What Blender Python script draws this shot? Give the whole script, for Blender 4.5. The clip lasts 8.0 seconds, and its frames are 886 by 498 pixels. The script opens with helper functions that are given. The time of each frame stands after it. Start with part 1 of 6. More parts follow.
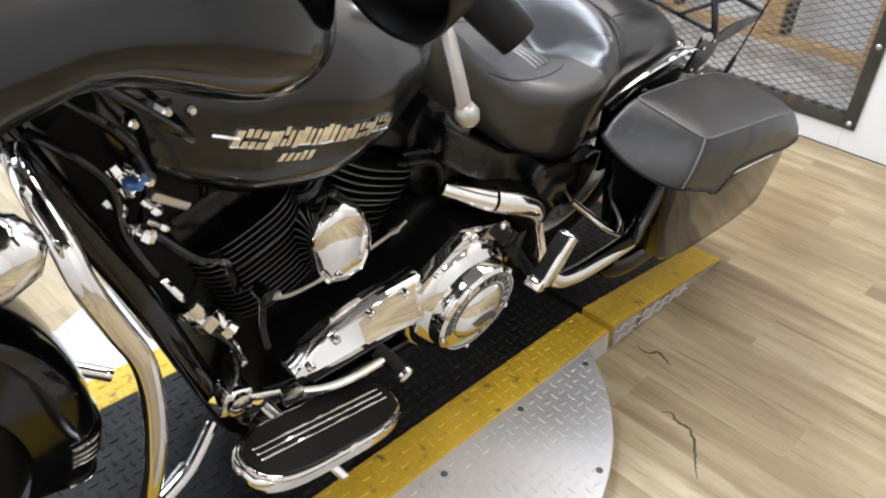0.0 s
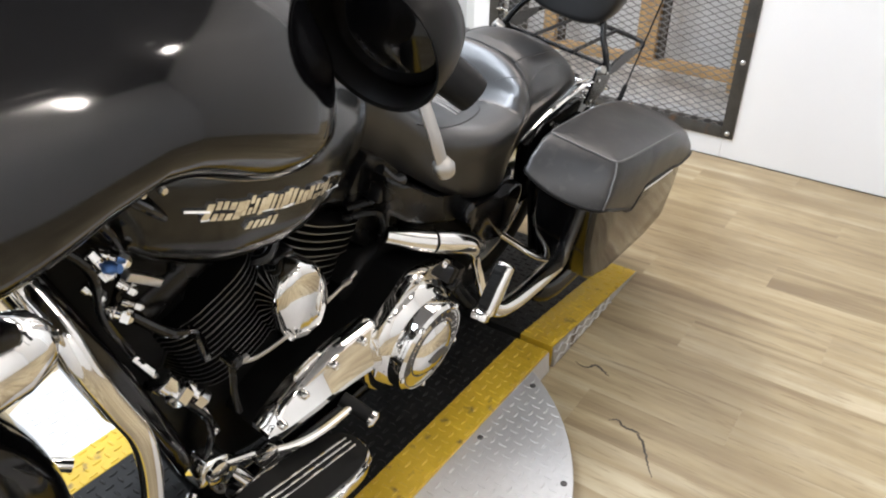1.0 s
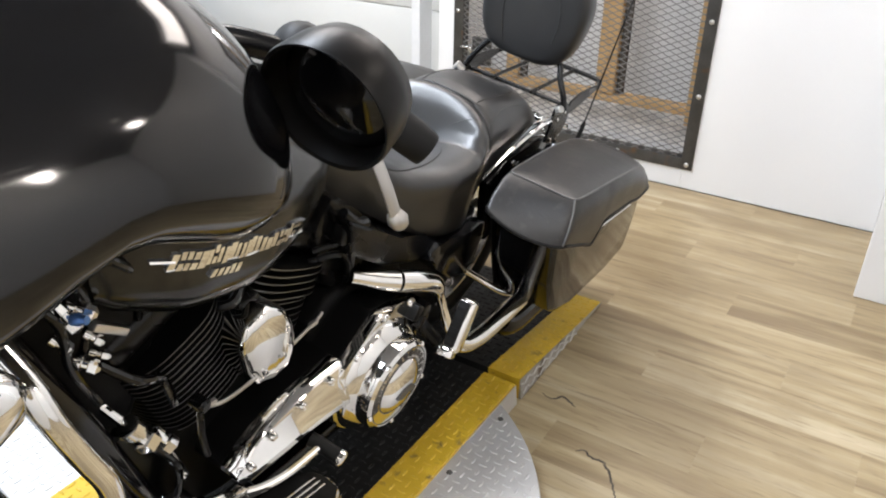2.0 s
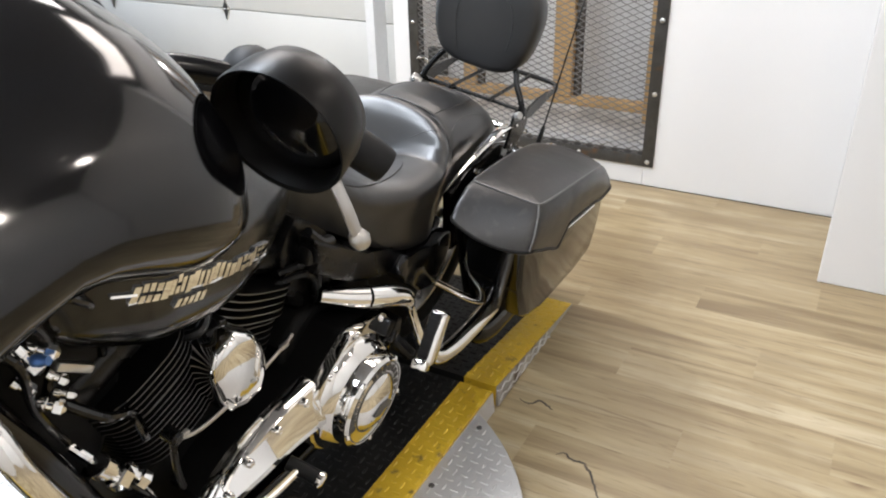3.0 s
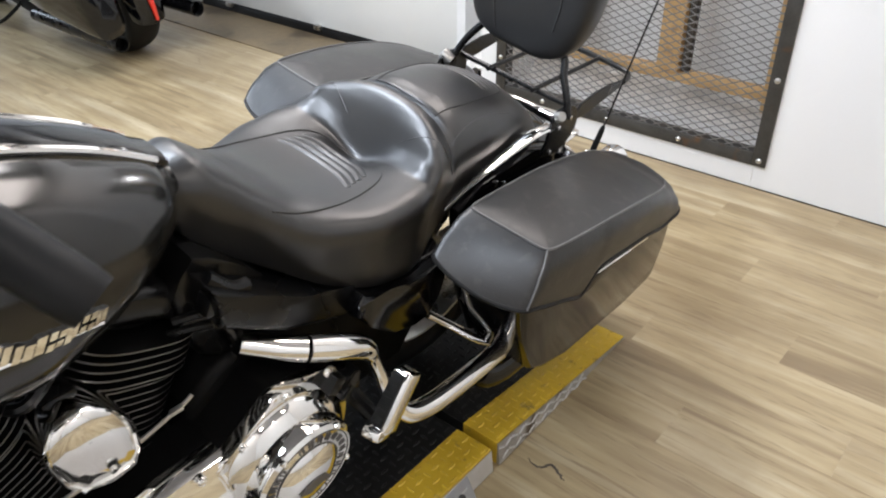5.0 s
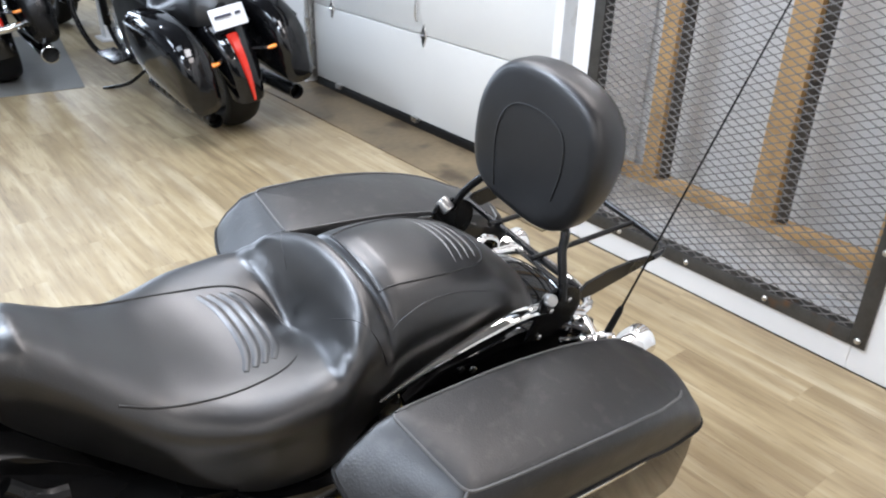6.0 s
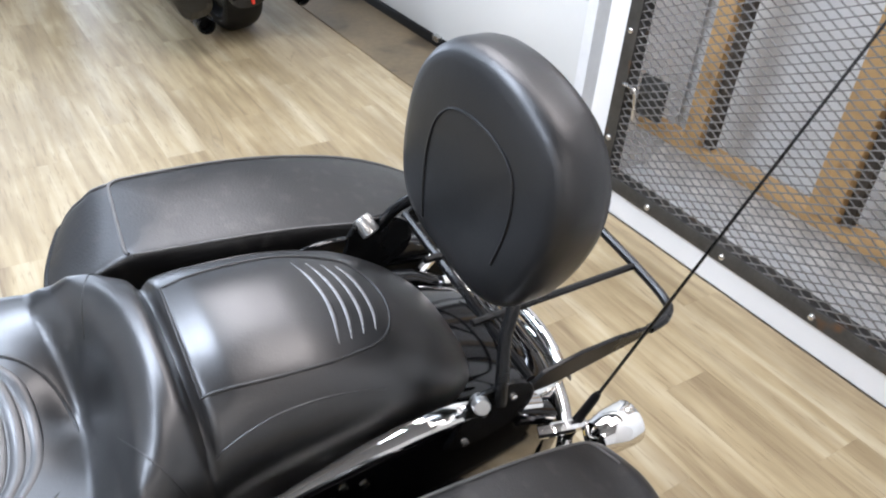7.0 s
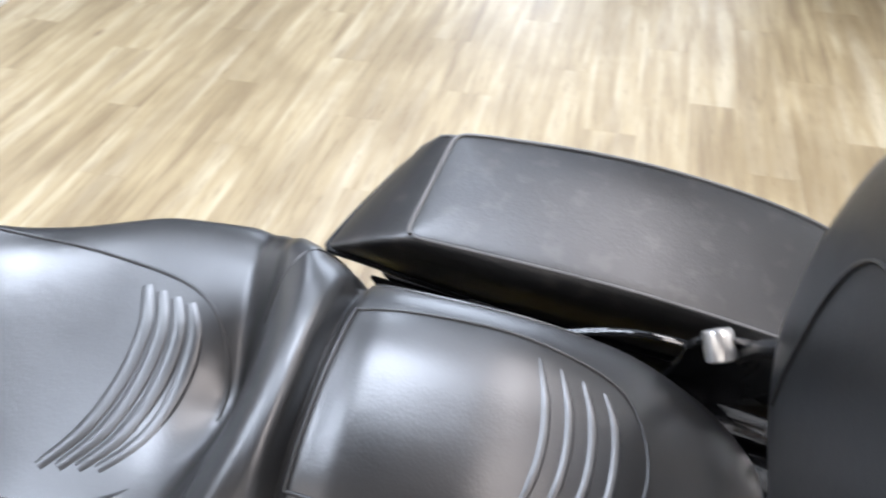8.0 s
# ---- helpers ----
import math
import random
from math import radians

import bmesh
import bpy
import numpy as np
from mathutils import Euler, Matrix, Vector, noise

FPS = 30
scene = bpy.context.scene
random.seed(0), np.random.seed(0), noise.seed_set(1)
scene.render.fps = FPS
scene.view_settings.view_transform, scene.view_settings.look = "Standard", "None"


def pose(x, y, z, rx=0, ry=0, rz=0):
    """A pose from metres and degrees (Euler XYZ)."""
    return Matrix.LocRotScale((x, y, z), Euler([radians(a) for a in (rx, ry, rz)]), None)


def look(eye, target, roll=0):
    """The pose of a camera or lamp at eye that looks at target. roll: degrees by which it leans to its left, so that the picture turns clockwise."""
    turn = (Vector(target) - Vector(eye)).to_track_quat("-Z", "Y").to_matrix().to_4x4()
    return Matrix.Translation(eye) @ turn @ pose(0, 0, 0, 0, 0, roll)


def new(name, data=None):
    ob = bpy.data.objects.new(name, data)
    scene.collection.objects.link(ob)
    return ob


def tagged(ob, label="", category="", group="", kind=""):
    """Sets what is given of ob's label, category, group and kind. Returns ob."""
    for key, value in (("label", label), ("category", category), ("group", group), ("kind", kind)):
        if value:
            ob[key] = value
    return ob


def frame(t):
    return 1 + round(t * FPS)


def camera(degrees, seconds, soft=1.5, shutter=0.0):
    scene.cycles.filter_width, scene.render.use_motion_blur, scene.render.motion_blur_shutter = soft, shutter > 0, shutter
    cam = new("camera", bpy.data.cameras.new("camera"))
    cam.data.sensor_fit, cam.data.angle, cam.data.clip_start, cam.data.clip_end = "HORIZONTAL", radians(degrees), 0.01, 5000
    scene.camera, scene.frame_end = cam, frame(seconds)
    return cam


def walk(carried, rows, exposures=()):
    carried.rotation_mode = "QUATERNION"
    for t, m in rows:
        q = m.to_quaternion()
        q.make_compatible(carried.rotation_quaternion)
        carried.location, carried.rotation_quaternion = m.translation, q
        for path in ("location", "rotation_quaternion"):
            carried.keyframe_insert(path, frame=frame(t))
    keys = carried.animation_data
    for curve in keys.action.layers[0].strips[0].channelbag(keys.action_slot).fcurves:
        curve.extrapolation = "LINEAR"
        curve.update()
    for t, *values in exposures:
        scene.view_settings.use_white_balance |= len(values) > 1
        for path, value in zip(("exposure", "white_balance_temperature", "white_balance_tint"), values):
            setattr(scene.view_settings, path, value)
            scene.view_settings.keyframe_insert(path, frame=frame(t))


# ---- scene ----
cam = camera(60.0, 8.0, 2.0, 0.25)
PATH = [
    (0, (-1.378, -0.684, 1.268), (-0.311, 0.297, 0.288), 3.8),
    (0.5, (-1.438, -0.661, 1.292), (-0.256, 0.232, 0.360), 1.4),
    (1, (-1.477, -0.659, 1.304), (-0.232, 0.188, 0.413), 1.1),
    (1.5, (-1.487, -0.685, 1.326), (-0.200, 0.148, 0.482), -0.0),
    (1.7, (-1.485, -0.687, 1.335), (-0.190, 0.139, 0.497), 0.5),
    (2.8, (-1.497, -0.695, 1.344), (-0.157, 0.082, 0.530), -0.4),
    (3, (-1.479, -0.692, 1.345), (-0.131, 0.071, 0.531), -1.5),
    (3.5, (-1.372, -0.758, 1.344), (-0.096, 0.097, 0.506), -0.4),
    (3.7, (-1.319, -0.800, 1.357), (-0.080, 0.131, 0.545), 2.4),
    (4, (-1.263, -0.826, 1.358), (-0.091, 0.182, 0.540), -2.0),
    (4.2, (-1.218, -0.819, 1.345), (-0.070, 0.202, 0.508), -2.3),
    (5.3, (-0.861, -0.656, 1.332), (0.258, 0.293, 0.379), -0.5),
    (5.5, (-0.776, -0.651, 1.339), (0.282, 0.422, 0.448), -1.4),
    (5.7, (-0.673, -0.673, 1.378), (0.342, 0.500, 0.567), 1.1),
    (5.8, (-0.612, -0.675, 1.383), (0.392, 0.519, 0.590), 1.5),
    (6, (-0.537, -0.686, 1.386), (0.431, 0.534, 0.589), 1.5),
    (6.2, (-0.469, -0.663, 1.383), (0.415, 0.595, 0.547), 0.7),
    (6.5, (-0.339, -0.577, 1.364), (0.451, 0.693, 0.457), 1.8),
    (6.7, (-0.222, -0.491, 1.370), (0.610, 0.742, 0.448), 5.3),
    (7, (-0.096, -0.400, 1.367), (0.727, 0.781, 0.371), 4.7),
    (7.2, (-0.044, -0.323, 1.335), (0.617, 0.908, 0.282), 1.8),
    (7.5, (0.079, -0.209, 1.310), (0.373, 1.088, 0.173), 0.0),
    (7.8, (0.180, -0.106, 1.283), (0.104, 1.183, 0.102), 1.6),
    (8, (0.203, -0.079, 1.278), (-0.112, 1.184, 0.108), -0.1),
]
walk(cam, [(t, look(eye, target, roll)) for t, eye, target, roll in PATH], [(0.0, -0.18, 6200, 12), (4.2, -0.36, 6350, 12), (5.4, -0.30, 6020, 12), (7.0, -0.25, 5860, 13), (8.0, -0.17, 5960, 14)])

# ---- world and lights ----
world = bpy.data.worlds.new("World")
scene.world = world
world.use_nodes = True
wn = world.node_tree.nodes
sky = wn.new("ShaderNodeTexSky")
sky.sky_type, sky.sun_disc = "NISHITA", False
sky.sun_elevation, sky.sun_rotation = radians(35), radians(200)
world.node_tree.links.new(sky.outputs[0], wn["Background"].inputs[0])
wn["Background"].inputs[1].default_value = 0.10


def area_lamp(name, m, sx, sy, watts, colour):
    data = bpy.data.lights.new(name, "AREA")
    data.shape, data.size, data.size_y, data.energy, data.color = "RECTANGLE", sx, sy, watts, colour
    ob = new(name, data)
    ob.matrix_world = m
    return ob


CEIL = 3.0
# bare globe lamps that hang under the ceiling
# the one at y -2.35 is unseen, added to brighten the south wall
GLOBES = [(-1.45, -1.3, 34), (-0.5, -2.35, 24), (0.35, -1.5, 22), (-1.45, 3.1, 24), (0.55, 5.3, 30)]
for px, py, watts in GLOBES:
    data = bpy.data.lights.new("globe_lamp", "POINT")
    data.energy, data.shadow_soft_size, data.color = watts, 0.085, (1.0, 0.90, 0.79) if py < 0 else (0.86, 0.93, 1.0)
    new("globe_lamp", data).location = (px, py, CEIL - 0.42)
# flat panel lights under the ceiling
PANELS = [(-1.70, 0.35, 0, 62, (0.84, 0.92, 1.0)), (-0.42, 1.15, 90, 88, (0.86, 0.93, 1.0)), (0.95, 1.62, 0, 46, (1.0, 0.93, 0.87)), (1.15, 0.10, 0, 27, (1.0, 0.87, 0.76)), (-0.05, 2.55, 90, 16, (0.82, 0.91, 1.0)), (-1.1, 3.9, 0, 66, (0.82, 0.91, 1.0))]
for px, py, turned, watts, colour in PANELS:
    area_lamp("panel_light_lamp", pose(px, py, CEIL - 0.075, 0, 0, turned), 0.56, 1.16, watts, colour)
# an unseen fill lamp, added to brighten the shaft behind the mesh
shaft = bpy.data.lights.new("shaft_fill_lamp", "POINT")
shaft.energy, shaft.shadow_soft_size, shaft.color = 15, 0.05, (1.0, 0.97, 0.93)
new("shaft_fill_lamp", shaft).location = (1.90, 0.75, 2.0)
# daylight through the shop window at the far end
area_lamp("window_daylight", pose(-0.2, 8.9, 1.5, -90, 0, 0), 3.2, 2.0, 250, (0.82, 0.91, 1.0))


# ---- materials ----
def material(name, base, rough=0.5, metal=0.0, var=0.12, scale=8.0, fine=90.0, bump=0.05, coat=0.0, rough_var=0.08, spec=0.5, dist=0.002, island=0.0, stain=None):
    """A principled material with colour, gloss and relief that vary at two scales."""
    m = bpy.data.materials.new(name)
    m.use_nodes = True
    nt = m.node_tree
    n, l = nt.nodes, nt.links
    b = n["Principled BSDF"]
    co = n.new("ShaderNodeTexCoord")
    n1, n2 = n.new("ShaderNodeTexNoise"), n.new("ShaderNodeTexNoise")
    for node, s, d in ((n1, scale, 4), (n2, fine, 3)):
        node.inputs["Scale"].default_value, node.inputs["Detail"].default_value = s, d
        l.new(co.outputs["Object"], node.inputs["Vector"])
    mix = n.new("ShaderNodeMix")
    mix.data_type = "RGBA"
    dark = tuple(c * (1 - var) for c in base)
    light = tuple(min(1, c * (1 + var)) for c in base)
    mix.inputs["A"].default_value, mix.inputs["B"].default_value = (*dark, 1), (*light, 1)
    add = n.new("ShaderNodeMath")
    add.operation = "MULTIPLY_ADD"
    l.new(n2.outputs["Fac"], add.inputs[0])
    add.inputs[1].default_value = 0.35
    l.new(n1.outputs["Fac"], add.inputs[2])
    ramp = n.new("ShaderNodeMapRange")
    ramp.inputs["From Min"].default_value, ramp.inputs["From Max"].default_value = 0.4, 1.0
    l.new(add.outputs[0], ramp.inputs["Value"])
    l.new(ramp.outputs[0], mix.inputs["Factor"])
    out = mix.outputs["Result"]
    if stain:
        n3 = n.new("ShaderNodeTexNoise")
        n3.inputs["Scale"].default_value, n3.inputs["Detail"].default_value = stain[1], 6
        l.new(co.outputs["Object"], n3.inputs["Vector"])
        r3 = n.new("ShaderNodeMapRange")
        r3.inputs["From Min"].default_value, r3.inputs["From Max"].default_value = stain[2], stain[2] + 0.12
        l.new(n3.outputs["Fac"], r3.inputs["Value"])
        m3 = n.new("ShaderNodeMix")
        m3.data_type = "RGBA"
        m3.inputs["B"].default_value = (*stain[0], 1)
        l.new(r3.outputs[0], m3.inputs["Factor"])
        l.new(out, m3.inputs["A"])
        out = m3.outputs["Result"]
    l.new(out, b.inputs["Base Color"])
    rr = n.new("ShaderNodeMapRange")
    rr.inputs["To Min"].default_value, rr.inputs["To Max"].default_value = max(0.01, rough - rough_var), rough + rough_var
    l.new(n1.outputs["Fac"], rr.inputs["Value"])
    l.new(rr.outputs[0], b.inputs["Roughness"])
    b.inputs["Metallic"].default_value = metal
    b.inputs["Specular IOR Level"].default_value = spec
    b.inputs["Coat Weight"].default_value = coat
    b.inputs["Coat Roughness"].default_value = 0.03
    if bump:
        bp = n.new("ShaderNodeBump")
        bp.inputs["Strength"].default_value, bp.inputs["Distance"].default_value = bump, dist
        l.new(n2.outputs["Fac"], bp.inputs["Height"])
        l.new(bp.outputs[0], b.inputs["Normal"])
    return m


def leather(name, base, rough, grain=420.0, bump=0.25, spec=0.5, stain=None):
    """Vinyl or leather: a pebble grain over slow creases, rubbed paler here and there."""
    m = material(name, base, rough, var=0.3, scale=9, fine=60, bump=0.0, rough_var=0.09, spec=spec, stain=stain)
    n, l = m.node_tree.nodes, m.node_tree.links
    co = n.new("ShaderNodeTexCoord")
    v = n.new("ShaderNodeTexVoronoi")
    v.inputs["Scale"].default_value = grain
    w = n.new("ShaderNodeTexNoise")
    w.inputs["Scale"].default_value, w.inputs["Detail"].default_value = 22, 5
    l.new(co.outputs["Object"], v.inputs["Vector"])
    l.new(co.outputs["Object"], w.inputs["Vector"])
    b1, b2 = n.new("ShaderNodeBump"), n.new("ShaderNodeBump")
    b1.inputs["Strength"].default_value, b1.inputs["Distance"].default_value = bump, 0.0006
    b2.inputs["Strength"].default_value, b2.inputs["Distance"].default_value = 0.12, 0.004
    l.new(v.outputs["Distance"], b1.inputs["Height"])
    l.new(w.outputs["Fac"], b2.inputs["Height"])
    l.new(b2.outputs[0], b1.inputs["Normal"])
    l.new(b1.outputs[0], n["Principled BSDF"].inputs["Normal"])
    return m


GLOSS = material("gloss_black_paint", (0.003, 0.003, 0.0035), 0.09, var=0.2, bump=0.0, coat=0.0, rough_var=0.03)
TANK = material("dark_pearl_paint", (0.0060, 0.0060, 0.0054), 0.14, var=0.3, fine=900, bump=0.0, coat=0.0, rough_var=0.04, spec=0.62)
FAIRING = material("clear_coated_black_paint", (0.003, 0.003, 0.0035), 0.09, var=0.2, bump=0.0, coat=0.0, rough_var=0.03, spec=0.60)
SATIN = material("satin_black", (0.004, 0.004, 0.0042), 0.27, var=0.2, bump=0.04, spec=0.30)
ENGINE = material("wrinkle_black_engine", (0.003, 0.003, 0.003), 0.45, var=0.25, fine=500, bump=0.3, dist=0.0008, spec=0.10)
MIRRORBLACK = material("mirror_housing_black", (0.003, 0.0028, 0.0026), 0.36, var=0.2, bump=0.02, spec=0.20)
RUBBER = material("black_rubber", (0.008, 0.008, 0.008), 0.50, var=0.2, fine=250, bump=0.15, dist=0.0006, spec=0.18)
CHROME = material("chrome", (0.86, 0.85, 0.83), 0.06, 1.0, var=0.03, bump=0.02, rough_var=0.025)
BRUSHED = material("cast_aluminium", (0.62, 0.61, 0.59), 0.28, 1.0, var=0.12, bump=0.08)
LEVER = material("satin_silver", (0.47, 0.46, 0.44), 0.30, 0.9, var=0.1, bump=0.04)
FINEDGE = material("machined_fin_edge", (0.13, 0.13, 0.128), 0.42, 1.0, var=0.1, bump=0.0)
PADSKIN = leather("matt_black_pad_vinyl", (0.0075, 0.0076, 0.0080), 0.37, 420, 0.14, spec=0.60)
SEAT = leather("black_seat_vinyl", (0.0075, 0.0073, 0.0072), 0.35, 420, 0.10, spec=0.85)
STITCH = leather("seat_seam_vinyl", (0.012, 0.0118, 0.0115), 0.42)
LIDSKIN = leather("black_lid_leather", (0.0062, 0.0058, 0.0054), 0.40, 300, 0.30, spec=0.64, stain=((0.019, 0.017, 0.0155), 42, 0.55))
PIPING = leather("piping_vinyl", (0.095, 0.093, 0.090), 0.45)
STEEL = material("dark_angle_steel", (0.07, 0.068, 0.064), 0.5, 0.6, var=0.35, scale=14, bump=0.15, stain=((0.13, 0.075, 0.04), 11, 0.62))
MESHWIRE = material("bare_steel_mesh", (0.21, 0.205, 0.20), 0.45, 0.5, var=0.25, scale=20, bump=0.0)
STUD = material("weathered_timber", (0.53, 0.335, 0.145), 0.7, var=0.22, scale=6, fine=70, bump=0.3, stain=((0.22, 0.13, 0.06), 9, 0.62))
# near-black painted for the shaded gaps beside the studs; the floor cracks share it
SHADECRACK = material("gap_shade_and_crack", (0.055, 0.045, 0.036), 0.8, var=0.4, scale=16, fine=80, bump=0.3, stain=((0.16, 0.12, 0.08), 22, 0.60))
WALL = material("white_wall_paint", (0.72, 0.715, 0.705), 0.6, var=0.02, scale=2.5, fine=160, bump=0.12, dist=0.0012)
DOORWHITE = material("white_door_enamel", (0.64, 0.64, 0.615), 0.42, var=0.03, scale=3, fine=120, bump=0.05)
CEILING = material("lamp_housing_white", (0.78, 0.77, 0.75), 0.8, var=0.03, bump=0.05)
ROOFDECK = material("dark_ceiling_paint", (0.16, 0.16, 0.165), 0.8, var=0.1, bump=0.05)
GREYWALL = material("dark_grey_paint", (0.09, 0.09, 0.095), 0.6, var=0.1, bump=0.08)
# grey painted for the shade on the floor under the far motorcycle
FLOORSHADE = material("shaded_floor_grey", (0.150, 0.146, 0.134), 0.6, var=0.15, scale=6, fine=90, bump=0.15)
SHAFT = material("dusty_plaster", (0.70, 0.70, 0.70), 0.85, var=0.08, scale=5, fine=60, bump=0.3, stain=((0.50, 0.47, 0.43), 6, 0.66))
RUBBLE = material("dusty_rubble", (0.66, 0.63, 0.59), 0.9, var=0.3, scale=18, fine=120, bump=0.5, dist=0.006)
SILL = material("dirty_worn_boards", (0.165, 0.125, 0.072), 0.55, var=0.40, scale=2.6, fine=34, bump=0.15, stain=((0.062, 0.045, 0.026), 3.4, 0.55))
CONCRETE = material("worn_concrete_sill", (0.20, 0.165, 0.115), 0.6, var=0.25, scale=5, fine=60, bump=0.2, stain=((0.16, 0.13, 0.10), 4, 0.6))
YELLOW = material("worn_yellow_paint", (0.58, 0.385, 0.028), 0.36, var=0.15, scale=7, fine=80, bump=0.12, stain=((0.17, 0.12, 0.045), 30, 0.60))
DECKBLACK = material("worn_black_deck_paint", (0.012, 0.0118, 0.0112), 0.40, var=0.35, scale=9, fine=90, bump=0.15, spec=0.16, stain=((0.085, 0.083, 0.08), 46, 0.70))
DULLPLATE = material("dull_tread_plate", (0.38, 0.365, 0.335), 0.50, 0.6, var=0.3, scale=9, fine=70, bump=0.15, stain=((0.14, 0.11, 0.08), 12, 0.56))
PLATE = material("aluminium_tread_plate", (0.58, 0.575, 0.565), 0.54, 0.60, var=0.12, scale=5, fine=70, bump=0.1)
AMBER = material("amber_lens", (0.75, 0.23, 0.02), 0.15, var=0.1, bump=0.0, coat=1.0)
RED = material("red_lens", (0.55, 0.025, 0.012), 0.15, var=0.15, bump=0.0, coat=1.0)
WHITEPLATE = material("white_plate", (0.75, 0.76, 0.78), 0.4, var=0.05, bump=0.0)
DARKBAR = material("dark_print", (0.05, 0.05, 0.07), 0.5, var=0.1, bump=0.0)
YELLOWTAG = material("yellow_tag", (0.78, 0.68, 0.08), 0.5, var=0.06, bump=0.0)
BLUEPLUG = material("blue_anodised", (0.10, 0.22, 0.55), 0.3, 0.6, var=0.1, bump=0.0)
BONE = material("engraved_grey", (0.10, 0.097, 0.094), 0.38, 0.6, var=0.1, bump=0.0)


def plank_material():
    """Wood-look vinyl planks: long grain, knots, each plank of its own tone."""
    m = material("wood_look_vinyl", (0.4, 0.3, 0.2), 0.42, var=0.1, bump=0.0, rough_var=0.06, spec=0.55)
    n, l = m.node_tree.nodes, m.node_tree.links
    b = n["Principled BSDF"]
    co, info = n.new("ShaderNodeTexCoord"), n.new("ShaderNodeObjectInfo")
    off = n.new("ShaderNodeVectorMath")
    off.operation = "SCALE"
    comb = n.new("ShaderNodeCombineXYZ")
    comb.inputs[0].default_value, comb.inputs[1].default_value, comb.inputs[2].default_value = 3.1, 17.0, 7.0
    l.new(comb.outputs[0], off.inputs[0])
    l.new(info.outputs["Random"], off.inputs["Scale"])
    vadd = n.new("ShaderNodeVectorMath")
    l.new(co.outputs["Object"], vadd.inputs[0])
    l.new(off.outputs[0], vadd.inputs[1])
    stretch = n.new("ShaderNodeMapping")
    stretch.inputs["Scale"].default_value = (1.0, 0.07, 1.0)
    l.new(vadd.outputs[0], stretch.inputs["Vector"])
    grain, band, fine = n.new("ShaderNodeTexNoise"), n.new("ShaderNodeTexNoise"), n.new("ShaderNodeTexNoise")
    for node, s, d, dd in ((grain, 30, 6, 0.5), (band, 11, 4, 0.6), (fine, 150, 3, 0.3)):
        node.inputs["Scale"].default_value, node.inputs["Detail"].default_value, node.inputs["Distortion"].default_value = s, d, dd
        l.new(stretch.outputs[0], node.inputs["Vector"])
    ramp = n.new("ShaderNodeValToRGB")
    e = ramp.color_ramp.elements
    e[0].position, e[0].color = 0.34, (0.205, 0.150, 0.082, 1)
    e[1].position, e[1].color = 0.70, (0.500, 0.430, 0.295, 1)
    mid = e.new(0.50)
    mid.color = (0.360, 0.284, 0.162, 1)
    sm = n.new("ShaderNodeMath")
    sm.operation = "MULTIPLY_ADD"
    sm.inputs[1].default_value = 0.46
    l.new(grain.outputs["Fac"], sm.inputs[0])
    half = n.new("ShaderNodeMath")
    half.operation = "MULTIPLY"
    half.inputs[1].default_value = 0.54
    l.new(band.outputs["Fac"], half.inputs[0])
    l.new(half.outputs[0], sm.inputs[2])
    shift = n.new("ShaderNodeMath")
    shift.operation = "MULTIPLY_ADD"
    shift.inputs[1].default_value, shift.inputs[2].default_value = 0.038, -0.018
    l.new(info.outputs["Random"], shift.inputs[0])
    tot = n.new("ShaderNodeMath")
    l.new(sm.outputs[0], tot.inputs[0])
    l.new(shift.outputs[0], tot.inputs[1])
    l.new(tot.outputs[0], ramp.inputs["Fac"])
    knots = n.new("ShaderNodeTexVoronoi")
    knots.inputs["Scale"].default_value = 3.2
    kmap = n.new("ShaderNodeMapping")
    kmap.inputs["Scale"].default_value = (1.0, 0.45, 1.0)
    l.new(vadd.outputs[0], kmap.inputs["Vector"])
    l.new(kmap.outputs[0], knots.inputs["Vector"])
    kr = n.new("ShaderNodeMapRange")
    kr.inputs["From Min"].default_value, kr.inputs["From Max"].default_value = 0.015, 0.06
    kr.inputs["To Min"].default_value, kr.inputs["To Max"].default_value = 0.75, 0.0
    l.new(knots.outputs["Distance"], kr.inputs["Value"])
    kmix = n.new("ShaderNodeMix")
    kmix.data_type = "RGBA"
    kmix.inputs["B"].default_value = (0.12, 0.07, 0.035, 1)
    l.new(kr.outputs[0], kmix.inputs["Factor"])
    l.new(ramp.outputs[0], kmix.inputs["A"])
    # smoky patches and fine dark checks in the print
    soft = n.new("ShaderNodeMapping")
    soft.inputs["Scale"].default_value = (1.0, 0.14, 1.0)
    l.new(vadd.outputs[0], soft.inputs["Vector"])
    smoke, check, where = n.new("ShaderNodeTexNoise"), n.new("ShaderNodeTexNoise"), n.new("ShaderNodeTexNoise")
    for node, s, d, dd in ((smoke, 8.0, 6, 0.6), (check, 4.0, 5, 1.6), (where, 3.1, 2, 0.0)):
        node.inputs["Scale"].default_value, node.inputs["Detail"].default_value, node.inputs["Distortion"].default_value = s, d, dd
        l.new(soft.outputs[0], node.inputs["Vector"])
    sr = n.new("ShaderNodeMapRange")
    sr.inputs["From Min"].default_value, sr.inputs["From Max"].default_value = 0.49, 0.70
    sr.inputs["To Max"].default_value = 0.60
    l.new(smoke.outputs["Fac"], sr.inputs["Value"])
    smix = n.new("ShaderNodeMix")
    smix.data_type = "RGBA"
    smix.inputs["B"].default_value = (0.185, 0.132, 0.070, 1)
    l.new(sr.outputs[0], smix.inputs["Factor"])
    l.new(kmix.outputs["Result"], smix.inputs["A"])
    dist = n.new("ShaderNodeMath")
    dist.operation = "SUBTRACT"
    dist.inputs[1].default_value = 0.5
    l.new(check.outputs["Fac"], dist.inputs[0])
